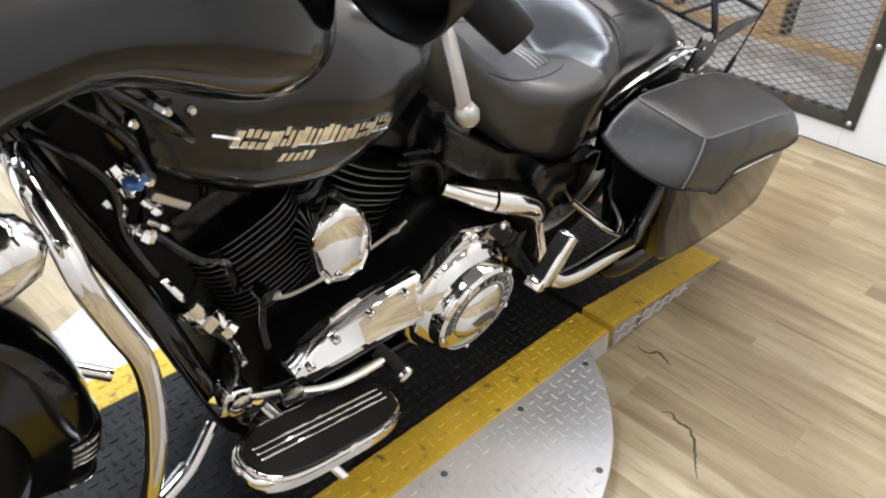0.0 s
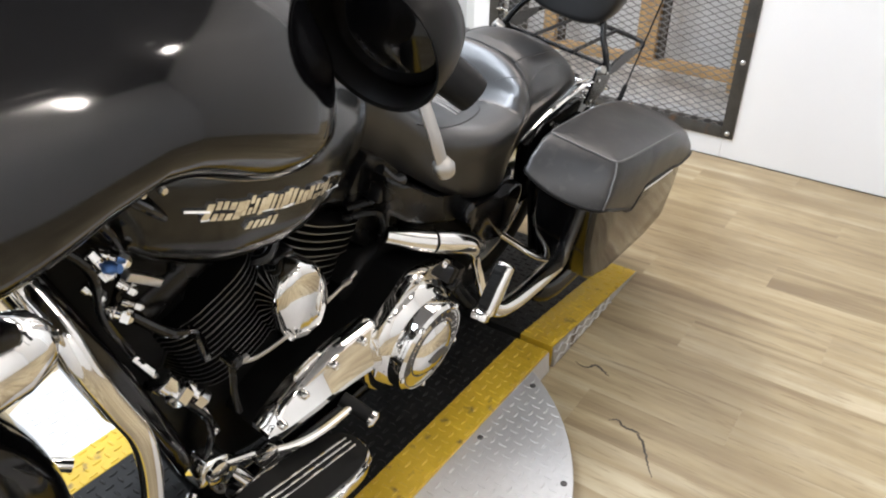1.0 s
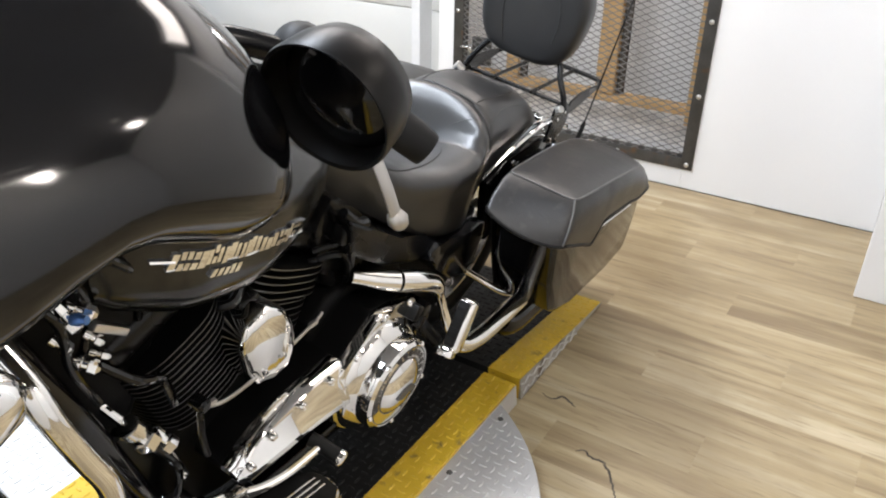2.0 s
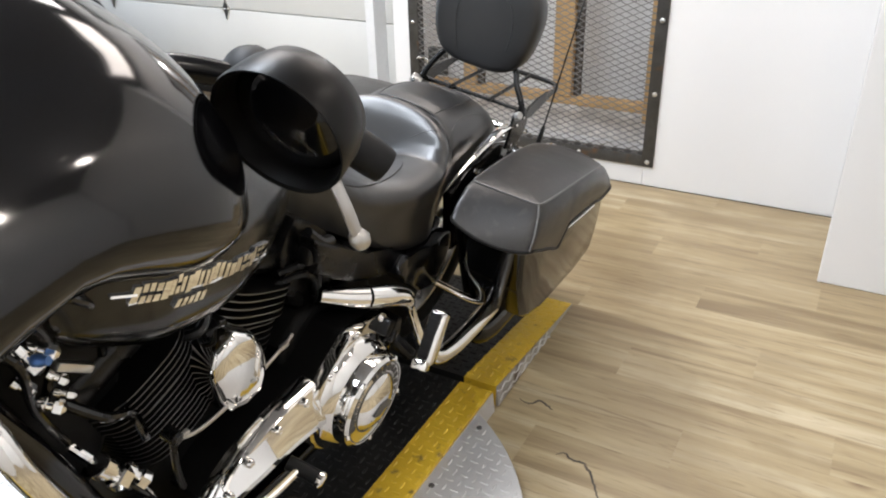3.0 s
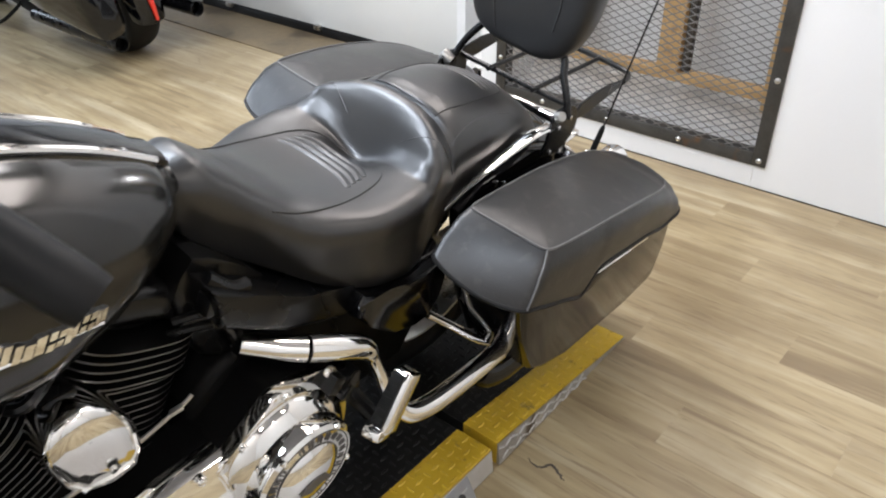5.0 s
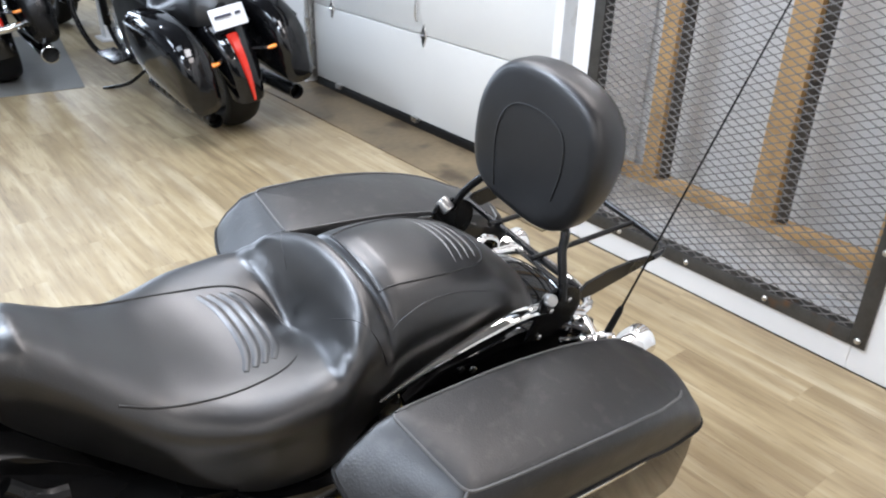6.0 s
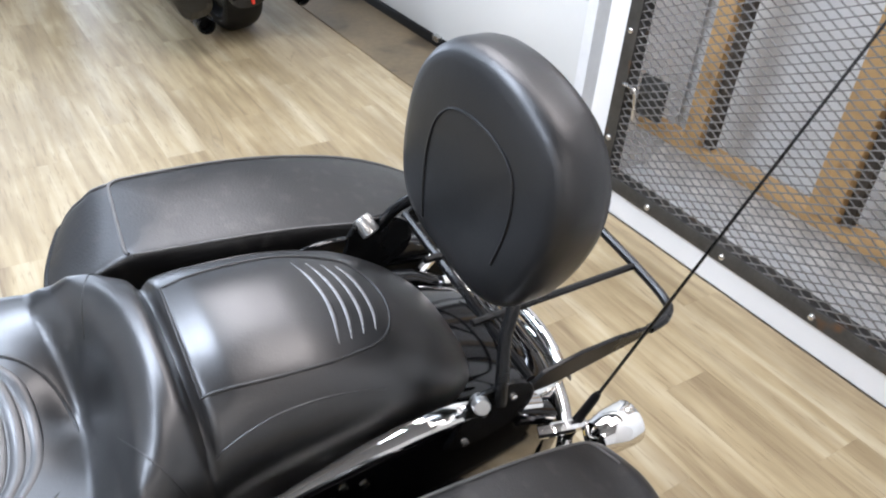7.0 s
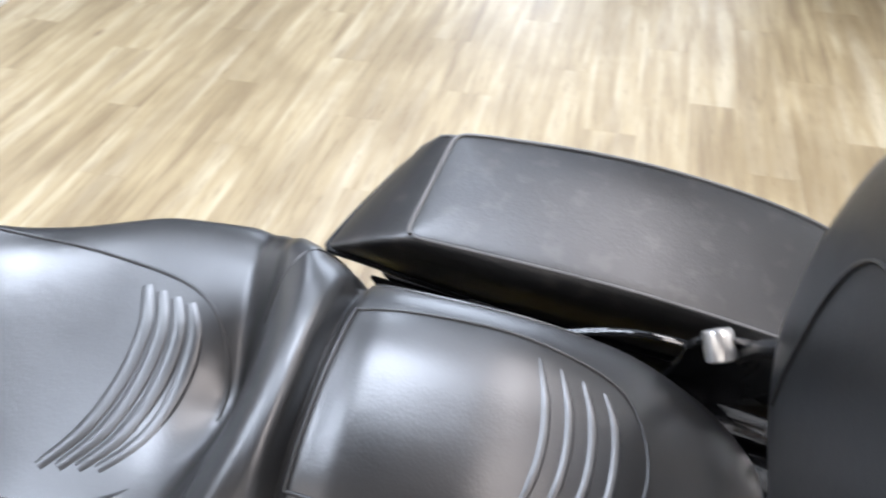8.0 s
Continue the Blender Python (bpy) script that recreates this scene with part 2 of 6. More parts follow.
    ab = n.new("ShaderNodeMath")
    ab.operation = "ABSOLUTE"
    l.new(dist.outputs[0], ab.inputs[0])
    cr = n.new("ShaderNodeMapRange")
    cr.inputs["From Min"].default_value, cr.inputs["From Max"].default_value = 0.002, 0.014
    cr.inputs["To Min"].default_value, cr.inputs["To Max"].default_value = 0.48, 0.0
    l.new(ab.outputs[0], cr.inputs["Value"])
    wr = n.new("ShaderNodeMapRange")
    wr.inputs["From Min"].default_value, wr.inputs["From Max"].default_value = 0.57, 0.65
    l.new(where.outputs["Fac"], wr.inputs["Value"])
    cm = n.new("ShaderNodeMath")
    cm.operation = "MULTIPLY"
    l.new(cr.outputs[0], cm.inputs[0])
    l.new(wr.outputs[0], cm.inputs[1])
    cmix = n.new("ShaderNodeMix")
    cmix.data_type = "RGBA"
    cmix.inputs["B"].default_value = (0.085, 0.050, 0.024, 1)
    l.new(cm.outputs[0], cmix.inputs["Factor"])
    l.new(smix.outputs["Result"], cmix.inputs["A"])
    # trodden-in dirt that lies across the planks
    geo, dirt = n.new("ShaderNodeNewGeometry"), n.new("ShaderNodeTexNoise")
    dirt.inputs["Scale"].default_value, dirt.inputs["Detail"].default_value, dirt.inputs["Distortion"].default_value = 1.7, 7, 0.8
    l.new(geo.outputs["Position"], dirt.inputs["Vector"])
    dr = n.new("ShaderNodeMapRange")
    dr.inputs["From Min"].default_value, dr.inputs["From Max"].default_value = 0.45, 0.68
    dr.inputs["To Max"].default_value = 0.55
    l.new(dirt.outputs["Fac"], dr.inputs["Value"])
    dmix = n.new("ShaderNodeMix")
    dmix.data_type = "RGBA"
    dmix.inputs["B"].default_value = (0.195, 0.140, 0.070, 1)
    l.new(dr.outputs[0], dmix.inputs["Factor"])
    l.new(cmix.outputs["Result"], dmix.inputs["A"])
    pore = n.new("ShaderNodeMapRange")
    pore.inputs["From Min"].default_value, pore.inputs["From Max"].default_value = 0.57, 0.70
    pore.inputs["To Max"].default_value = 0.42
    l.new(fine.outputs["Fac"], pore.inputs["Value"])
    pmix = n.new("ShaderNodeMix")
    pmix.data_type = "RGBA"
    pmix.inputs["B"].default_value = (0.13, 0.085, 0.04, 1)
    l.new(pore.outputs[0], pmix.inputs["Factor"])
    l.new(dmix.outputs["Result"], pmix.inputs["A"])
    l.new(pmix.outputs["Result"], b.inputs["Base Color"])
    bp = n.new("ShaderNodeBump")
    bp.inputs["Strength"].default_value, bp.inputs["Distance"].default_value = 0.16, 0.0008
    l.new(fine.outputs["Fac"], bp.inputs["Height"])
    l.new(bp.outputs[0], b.inputs["Normal"])
    return m


PLANK = plank_material()


def glow(name, colour, strength):
    m = bpy.data.materials.new(name)
    m.use_nodes = True
    b = m.node_tree.nodes["Principled BSDF"]
    b.inputs["Emission Color"].default_value, b.inputs["Emission Strength"].default_value = (*colour, 1), strength
    b.inputs["Base Color"].default_value = (0.8, 0.8, 0.8, 1)
    return m


LAMPGLOW = glow("lit_diffuser", (0.96, 0.98, 1.0), 2.0)
SKYGLOW = glow("bright_street", (0.88, 0.94, 1.0), 1.2)


# ---- shape helpers ----
def link_mesh(name, bm, mats, angle=35, normals=True):
    if normals:
        bmesh.ops.recalc_face_normals(bm, faces=bm.faces)
    me = bpy.data.meshes.new(name)
    bm.to_mesh(me)
    bm.free()
    for m in mats if isinstance(mats, (list, tuple)) else [mats]:
        me.materials.append(m)
    me.shade_smooth()
    me.set_sharp_from_angle(angle=radians(angle))
    return new(name, me)


def part(name, bm, mats, parent=None, label="", angle=35, normals=True):
    """One mesh object under a thing or a part."""
    ob = link_mesh(name, bm, mats, angle, normals)
    ob.parent = parent
    if label:
        tagged(ob, label)
    return ob


def thing(name, label, category, m=None, group="", kind=""):
    """An Empty at the base of a thing made of parts."""
    ob = new(name)
    ob.empty_display_size = 0.1
    if m is not None:
        ob.matrix_world = m
    return tagged(ob, label, category, group, kind)


def rings(bm, rows, cap=True, closed=True, mat=0):
    """Skin over rows of points of equal count."""
    vs = [[bm.verts.new(p) for p in row] for row in rows]
    n = len(rows[0])
    faces = []
    for a, b in zip(vs, vs[1:]):
        for i in range(n if closed else n - 1):
            j = (i + 1) % n
            faces.append(bm.faces.new((a[i], a[j], b[j], b[i])))
    if cap and closed:
        faces.append(bm.faces.new(vs[0]))
        faces.append(bm.faces.new(vs[-1]))
    for f in faces:
        f.material_index = mat
    return bm


def catmull(pts, sub):
    pts = [Vector(p) for p in pts]
    if sub < 2 or len(pts) < 3:
        return pts
    out = []
    for i in range(len(pts) - 1):
        p0, p1, p2, p3 = pts[max(i - 1, 0)], pts[i], pts[i + 1], pts[min(i + 2, len(pts) - 1)]
        for k in range(sub):
            t = k / sub
            out.append(0.5 * ((2 * p1) + (p2 - p0) * t + (2 * p0 - 5 * p1 + 4 * p2 - p3) * t * t + (3 * p1 - p0 - 3 * p2 + p3) * t ** 3))
    return out + [pts[-1]]


def tube(bm, pts, r, seg=12, sub=6, flat=1.0, cap=True, mat=0, loop=False):
    """A round bar along a smooth line; r may be a number or one radius per given point; flat squeezes it."""
    line = catmull(list(pts) + ([pts[0]] if loop else []), sub)
    rs = [r] * len(pts) if isinstance(r, (int, float)) else list(r)
    if loop:
        rs.append(rs[0])
    k = (len(line) - 1) / (len(rs) - 1)
    rows, side = [], None
    for i, p in enumerate(line):
        d = (line[min(i + 1, len(line) - 1)] - line[max(i - 1, 0)]).normalized()
        if side is None:
            side = d.cross(Vector((0, 0, 1)))
            if side.length < 0.05:
                side = d.cross(Vector((1, 0, 0)))
        side = (side - d * side.dot(d)).normalized()
        up = side.cross(d)
        u = i / k
        a = min(int(u), len(rs) - 2)
        rad = rs[a] + (rs[a + 1] - rs[a]) * (u - a)
        rows.append([p + side * (rad * math.cos(2 * math.pi * j / seg)) + up * (rad * flat * math.sin(2 * math.pi * j / seg)) for j in range(seg)])
    return rings(bm, rows, cap, mat=mat)


def rbox(bm, c, size, bev=0.004, seg=2, rot=(0, 0, 0), mat=0):
    """A bevelled box."""
    m = pose(*c, *rot) @ Matrix.Diagonal((*size, 1))
    g = bmesh.ops.create_cube(bm, size=1, matrix=m)
    if bev:
        es = list({e for v in g["verts"] for e in v.link_edges})
        bmesh.ops.bevel(bm, geom=es, offset=bev, segments=seg, profile=0.5, affect="EDGES")
    if mat:
        for f in bm.faces:
            if f.material_index == 0 and not bev:
                f.material_index = mat
    return bm


def slab(bm, outline, y0, y1, bev=0.0, seg=3, plane="xz", sub=1):
    """A flat outline given thickness, with rounded rims."""
    pts = outline
    if sub > 1:
        line = catmull([(a, b, 0) for a, b in outline] + [(outline[0][0], outline[0][1], 0)], sub)[:-1]
        pts = [(p.x, p.y) for p in line]

    def place(a, b, h):
        return (a, h, b) if plane == "xz" else (a, b, h) if plane == "xy" else (h, a, b)

    lo = [bm.verts.new(place(a, b, y0)) for a, b in pts]
    hi = [bm.verts.new(place(a, b, y1)) for a, b in pts]
    n = len(pts)
    f0, f1 = bm.faces.new(lo), bm.faces.new(hi)
    for i in range(n):
        bm.faces.new((lo[i], lo[(i + 1) % n], hi[(i + 1) % n], hi[i]))
    if bev:
        es = list(f0.edges) + list(f1.edges)
        bmesh.ops.bevel(bm, geom=es, offset=bev, segments=seg, profile=0.5, affect="EDGES")
    return bm


def rounded(pts, r, n=4):
    """A polygon whose corners are rounded; r is one radius or one for each corner."""
    rr = [r] * len(pts) if isinstance(r, (int, float)) else r
    out = []
    for i, p in enumerate(pts):
        c, a, q = Vector(p), Vector(pts[i - 1]), Vector(pts[(i + 1) % len(pts)])
        da, dq = a - c, q - c
        k = min(rr[i], da.length * 0.45, dq.length * 0.45)
        u, v = c + da.normalized() * k, c + dq.normalized() * k
        for j in range(n + 1):
            t = j / n
            w = u * (1 - t) ** 2 + c * (2 * t * (1 - t)) + v * t * t
            out.append((w.x, w.y))
    return out


def lathe(bm, profile, m, seg=32, mat=0, cap=True):
    """A profile of (radius, height) turned about the z axis of m."""
    rows = [[m @ Vector((r * math.cos(2 * math.pi * j / seg), r * math.sin(2 * math.pi * j / seg), h)) for j in range(seg)] for r, h in profile]
    return rings(bm, rows, cap, mat=mat)


def aim(p, d):
    """A matrix at p whose z axis points along d."""
    return Matrix.Translation(p) @ Vector(d).to_track_quat("Z", "Y").to_matrix().to_4x4()


def table(xs, ys, x):
    """A smooth line through given values."""
    if x <= xs[0]:
        return ys[0]
    if x >= xs[-1]:
        return ys[-1]
    i = max(k for k in range(len(xs) - 1) if xs[k] <= x)

    def slope(k):
        if k in (0, len(xs) - 1):
            return 0.0
        a, b = (ys[k] - ys[k - 1]) / (xs[k] - xs[k - 1]), (ys[k + 1] - ys[k]) / (xs[k + 1] - xs[k])
        return 0.0 if a * b <= 0 else 2 * a * b / (a + b)

    h = xs[i + 1] - xs[i]
    t = (x - xs[i]) / h
    return ys[i] * (1 + 2 * t) * (1 - t) ** 2 + ys[i + 1] * t * t * (3 - 2 * t) + h * (slope(i) * t * (1 - t) ** 2 - slope(i + 1) * t * t * (1 - t))


# ---- the room ----
FACE = 1.67
FAR, NEAR, LEFT = 9.0, -3.0, -2.15
bm = bmesh.new()
rbox(bm, (-0.09, 3, -0.053), (4.42, 12.3, 0.09), 0)
floor = tagged(link_mesh("floor", bm, CONCRETE), "wood-look vinyl plank floor with scuffs and knots", "floor", kind="structure")
bm = bmesh.new()
rbox(bm, (-0.09, 3, CEIL + 0.06), (4.42, 12.3, 0.12), 0)
tagged(link_mesh("ceiling", bm, ROOFDECK), "dark grey painted ceiling", "ceiling", kind="structure")


def wall_piece(name, x0, x1, y0, y1, z0, z1, mat=WALL, label="smooth white painted wall"):
    b = bmesh.new()
    rbox(b, ((x0 + x1) / 2, (y0 + y1) / 2, (z0 + z1) / 2), (x1 - x0, y1 - y0, z1 - z0), 0.003, 1)
    return tagged(link_mesh(name, b, mat), label, "wall", kind="structure")


OY0, OY1, OZ0, OZ1 = 0.075, 1.20, 0.13, 2.05
wall_piece("wall_east_side", FACE, FACE + 0.16, -0.69, OY0, 0, CEIL)
wall_piece("wall_east_sill", FACE, FACE + 0.16, OY0, OY1, 0, OZ0)
wall_piece("wall_east_head", FACE, FACE + 0.16, OY0, OY1, OZ1, CEIL)
wall_piece("wall_east_post", FACE, FACE + 0.30, OY1, 1.33, 0, CEIL)
wall_piece("wall_corner_block", 1.104, 2.0, NEAR, -0.69, 0, CEIL, label="white painted wall corner that juts into the room")
wall_piece("wall_east_over_door", FACE, FACE + 0.16, 1.33, 3.95, 2.45, CEIL)
wall_piece("wall_east_far", FACE + 0.24, FACE + 0.40, 3.92, FAR, 0, CEIL)
wall_piece("wall_west_near", LEFT - 0.15, LEFT, NEAR, 2.22, 0, CEIL)
wall_piece("wall_west_far", LEFT - 0.15, LEFT, 2.22, FAR, 0, CEIL, GREYWALL, "dark grey painted wall with a white baseboard")
wall_piece("wall_south", LEFT - 0.15, 1.104, NEAR - 0.15, NEAR, 0, CEIL)
wall_piece("wall_north_low", LEFT - 0.15, FACE + 0.3, FAR, FAR + 0.15, 0, 0.5)
wall_piece("wall_north_high", LEFT - 0.15, FACE + 0.3, FAR, FAR + 0.15, 2.5, CEIL)
wall_piece("wall_north_west", LEFT - 0.15, -1.8, FAR, FAR + 0.15, 0.5, 2.5)
wall_piece("wall_north_east", 1.4, FACE + 0.3, FAR, FAR + 0.15, 0.5, 2.5)
b = bmesh.new()
rbox(b, (LEFT + 0.008, 5.61, 0.05), (0.016, 6.76, 0.10), 0.003)
tagged(link_mesh("baseboard", b, WALL), "white painted baseboard", "baseboard", kind="structure")
b = bmesh.new()
rbox(b, (-0.2, FAR + 0.6, 1.4), (4.5, 0.02, 3.0), 0)
tagged(link_mesh("backdrop", b, SKYGLOW), "bright overcast street beyond the window", "backdrop", kind="structure")

for px, py, turned, watts, colour in PANELS:
    lamp = thing("ceiling_light", "flat white ceiling panel light with a lit diffuser", "ceiling light", pose(px, py, CEIL - 0.03, 0, 0, turned), "ceiling lights")
    b = bmesh.new()
    for sx in (-1, 1):
        rbox(b, (sx * 0.295, 0, 0), (0.03, 1.22, 0.06), 0.003)
    for sy in (-1, 1):
        rbox(b, (0, sy * 0.595, 0), (0.559, 0.03, 0.06), 0.003)
    part("frame", b, CEILING, lamp)
    b = bmesh.new()
    rbox(b, (0, 0, 0.0), (0.559, 1.16, 0.02), 0.002)
    part("diffuser", b, LAMPGLOW, lamp, "lit opal diffuser")
# holders for every globe, the added one by the south wall too
for px, py, watts in GLOBES:
    lamp = thing("pendant_lamp", "plain white pendant lamp holder under the ceiling", "pendant lamp", pose(px, py, CEIL), "pendant lamps")
    b = bmesh.new()
    lathe(b, [(0.055, 0.0), (0.055, -0.02), (0.02, -0.03)], Matrix(), 20)
    part("ceiling_rose", b, CEILING, lamp)
    b = bmesh.new()
    tube(b, [(0, 0, -0.03), (0, 0, -0.29)], 0.004, 8, 1)
    part("cord", b, SATIN, lamp)
    b = bmesh.new()
    lathe(b, [(0.012, -0.285), (0.024, -0.295), (0.026, -0.335), (0.022, -0.338)], Matrix(), 18)
    part("socket", b, CEILING, lamp)


# ---- the mesh screen in the wall ----
screen = thing("mesh_screen", "expanded steel mesh screen bolted in a dark angle-iron frame", "screen", pose(FACE, 0, 0))
b = bmesh.new()
fy0, fy1, fz0, fz1 = 0.035, 1.24, 0.089, 2.1
for (y0, y1, z0, z1) in ((fy0, fy0 + 0.05, fz0, fz1), (fy1 - 0.05, fy1, fz0, fz1), (fy0 + 0.051, fy1 - 0.051, fz0, fz0 + 0.05), (fy0 + 0.051, fy1 - 0.051, fz1 - 0.05, fz1)):
    rbox(b, (-0.005, (y0 + y1) / 2, (z0 + z1) / 2), (0.008, y1 - y0, z1 - z0), 0.0015)
    if z1 - z0 > 1:
        yy = y1 - 0.003 if y0 < 0.5 else y0 + 0.003
        rbox(b, (0.022, yy, (z0 + z1) / 2), (0.045, 0.006, z1 - z0 - 0.1), 0.0015)
    elif z0 < 1:
        rbox(b, (0.022, (y0 + y1) / 2, z1 - 0.003), (0.045, y1 - y0, 0.006), 0.0015)
part("frame", b, STEEL, screen, "dark angle-iron frame with rust marks")
bolt_spots = [(0.06 + 0.31 * k, 0.112) for k in range(4)] + [(0.058, 0.112 + 0.30 * k) for k in range(1, 7)] + [(1.215, 0.26 + 0.36 * k) for k in range(5)]
for by, bz in bolt_spots:
    b = bmesh.new()
    lathe(b, [(0.0105, 0), (0.0105, 0.004), (0.008, 0.0075), (0.004, 0.009)], aim((-0.0085, by, bz), (-1, 0, 0)), 10)
    part("bolt", b, BRUSHED, screen)
b = bmesh.new()
DW, DH, T = 0.058, 0.0262, 0.0016
ny, nz = int((fy1 - fy0 - 0.06) / DW), int((fz1 - fz0 - 0.06) / DH)
y0, z0 = fy0 + 0.03, fz0 + 0.03
for i in range(ny + 1):
    for k in range(nz + 1):
        for half in (0, 1):
            cy, cz = y0 + (i + 0.5 * half) * DW, z0 + (k + 0.5 * half) * DH
            if cy + DW / 2 > fy1 - 0.01 or cz + DH / 2 > fz1 - 0.01:
                continue
            for s in (-1, 1):
                p, q = Vector((0.0, cy, cz)), Vector((0.004 * s, cy + DW / 2, cz + s * DH / 2))
                d = (q - p).normalized()
                n1 = Vector((1, 0, 0))
                n2 = d.cross(n1).normalized()
                ring = [[c + n1 * (u * 0.0016) + n2 * (w * T) for u, w in ((-1, -1), (1, -1), (1, 1), (-1, 1))] for c in (p - d * 0.002, q + d * 0.002)]
                rings(b, ring, cap=False)
tagged(part("mesh", b, MESHWIRE, screen, "expanded steel mesh with flat diamond holes", normals=False), kind="stuff")
# latch box behind the mesh
b = bmesh.new()
rbox(b, (0.02, 1.10, 0.44), (0.02, 0.10, 0.13), 0.004)
part("latch_box", b, STEEL, screen, "small steel latch box")
b = bmesh.new()
tube(b, [(-0.02, 1.19, 0.46), (-0.025, 1.14, 0.46), (-0.02, 1.13, 0.42), (-0.012, 1.13, 0.36)], 0.006, 8)
part("latch_bolt", b, BRUSHED, screen, "bare metal slide bolt")

# behind the screen
b = bmesh.new()
rbox(b, (2.02, 0.65, 1.1), (0.06, 1.9, 2.2), 0)
tagged(link_mesh("wall_shaft_back", b, SHAFT), "dusty pale plaster behind the mesh", "wall", kind="structure")
for yy, nm in ((-0.28, "wall_shaft_south"), (1.58, "wall_shaft_north")):
    b = bmesh.new()
    rbox(b, (1.92, yy, 1.1), (0.16, 0.05, 2.2), 0)
    tagged(link_mesh(nm, b, SHAFT), "dusty pale plaster side of the shaft", "wall", kind="structure")
b = bmesh.new()
rows = []
rng = random.Random(4)
for i in range(26):
    x = 1.835 + 0.15 * i / 25
    rows.append([(x, -0.25 + 1.8 * j / 90, 0.10 + 0.14 * i / 25 + rng.uniform(-0.012, 0.014)) for j in range(91)])
rings(b, rows, cap=False, closed=False)
tagged(link_mesh("ground_shaft", b, RUBBLE, 80), "pale rubble and dust behind the mesh", "rubble", kind="stuff")


def timber(label, c, size):
    b = bmesh.new()
    rbox(b, c, size, 0.004)
    return tagged(link_mesh("timber_stud", b, STUD), label, "timber", "timber studs")


timber("upright weathered brown timber stud behind the mesh", (1.775, 0.50, 1.18), (0.05, 0.088, 1.70))
timber("upright weathered brown timber stud behind the mesh", (1.775, 0.967, 1.18), (0.05, 0.062, 1.70))
timber("upright timber edge stud beside the steel frame", (1.775, 0.10, 1.13), (0.05, 0.05, 1.76))
# dark strips put where the gap beside each stud lies in shade
for gy in (0.438, 0.920):
    b = bmesh.new()
    rbox(b, (1.790, gy, 1.18), (0.03, 0.030, 1.70), 0.003)
    tagged(link_mesh("gap_shade_strip", b, SHADECRACK), "dark strip that stands for the shaded gap beside the stud", "timber", "timber studs")
timber("horizontal timber sill under the studs", (1.80, 0.66, 0.306), (0.07, 1.30, 0.038))

# ---- the overhead door ----
door = thing("garage_door", "closed white sectional garage door with a black bottom seal", "garage door", pose(1.95, 0, 0))
SEAMS = [0.055, 0.53, 1.03, 1.53, 2.03, 2.52]
for z0, z1 in zip(SEAMS, SEAMS[1:]):
    b = bmesh.new()
    rbox(b, (0.025, 2.61, (z0 + z1) / 2), (0.045, 2.50, z1 - z0 - 0.004), 0.006)
    part("door_panel", b, DOORWHITE, door)
b = bmesh.new()
rbox(b, (0.02, 2.61, 0.028), (0.05, 2.5, 0.052), 0.008)
part("bottom_seal", b, RUBBER, door, "black rubber bottom seal")
for hy in (1.60, 2.66, 3.62):
    for hz in SEAMS[1:-1]:
        b = bmesh.new()
        slab(b, [(hy - 0.028, hz), (hy - 0.012, hz + 0.03), (hy, hz + 0.062), (hy + 0.012, hz + 0.03), (hy + 0.028, hz), (hy + 0.012, hz - 0.03), (hy, hz - 0.062), (hy - 0.012, hz - 0.03)], -0.006, 0.0035, 0.0015, 1, "yz")
        h = part("hinge", b, BRUSHED, door, "galvanised diamond-shaped hinge")
        b = bmesh.new()
        tube(b, [(-0.009, hy - 0.02, hz), (-0.009, hy + 0.02, hz)], 0.006, 8, 1)
        part("hinge_pin", b, BRUSHED, h)
for fy in (1.75, 2.72, 3.55):
    b = bmesh.new()
    rbox(b, (-0.012, fy, 0.055), (0.03, 0.05, 0.03), 0.004)
    part("seal_clip", b, BRUSHED, door)
b = bmesh.new()
tube(b, [(-0.012, 2.70, 0.72), (-0.03, 2.70, 0.70), (-0.03, 2.70, 0.63), (-0.012, 2.71, 0.60)], 0.006, 8)
part("lift_handle", b, BRUSHED, door, "bent steel lift handle")
for ty in (1.345, 3.885):
    b = bmesh.new()
    rbox(b, (-0.02, ty, 1.25), (0.055, 0.028, 2.4), 0.004)
    rbox(b, (-0.045, ty - 0.03, 1.25), (0.006, 0.05, 2.4), 0.002)
    part("track", b, BRUSHED, door, "galvanised door track")
b = bmesh.new()
rbox(b, (2.03, 2.62, 1.25), (0.05, 2.7, 2.5), 0)
tagged(link_mesh("wall_behind_door", b, WALL), "plain wall that closes the door opening", "wall", kind="structure")
b = bmesh.new()
rbox(b, (1.79, 2.62, 0.002), (0.42, 2.6, 0.009), 0.002)
tagged(link_mesh("door_sill", b, SILL), "worn stained strip of floor before the garage door", "floor", kind="structure")

# ---- the display turntable ----
DZ = 0.068
TC, TR = (-0.65, 0.33), 0.645
turn = thing("turntable", "round aluminium tread-plate turntable with a black and yellow ramp lane", "turntable")
SY0, SY1, SY2, SY3 = 0.0, 0.095, 0.565, 0.66


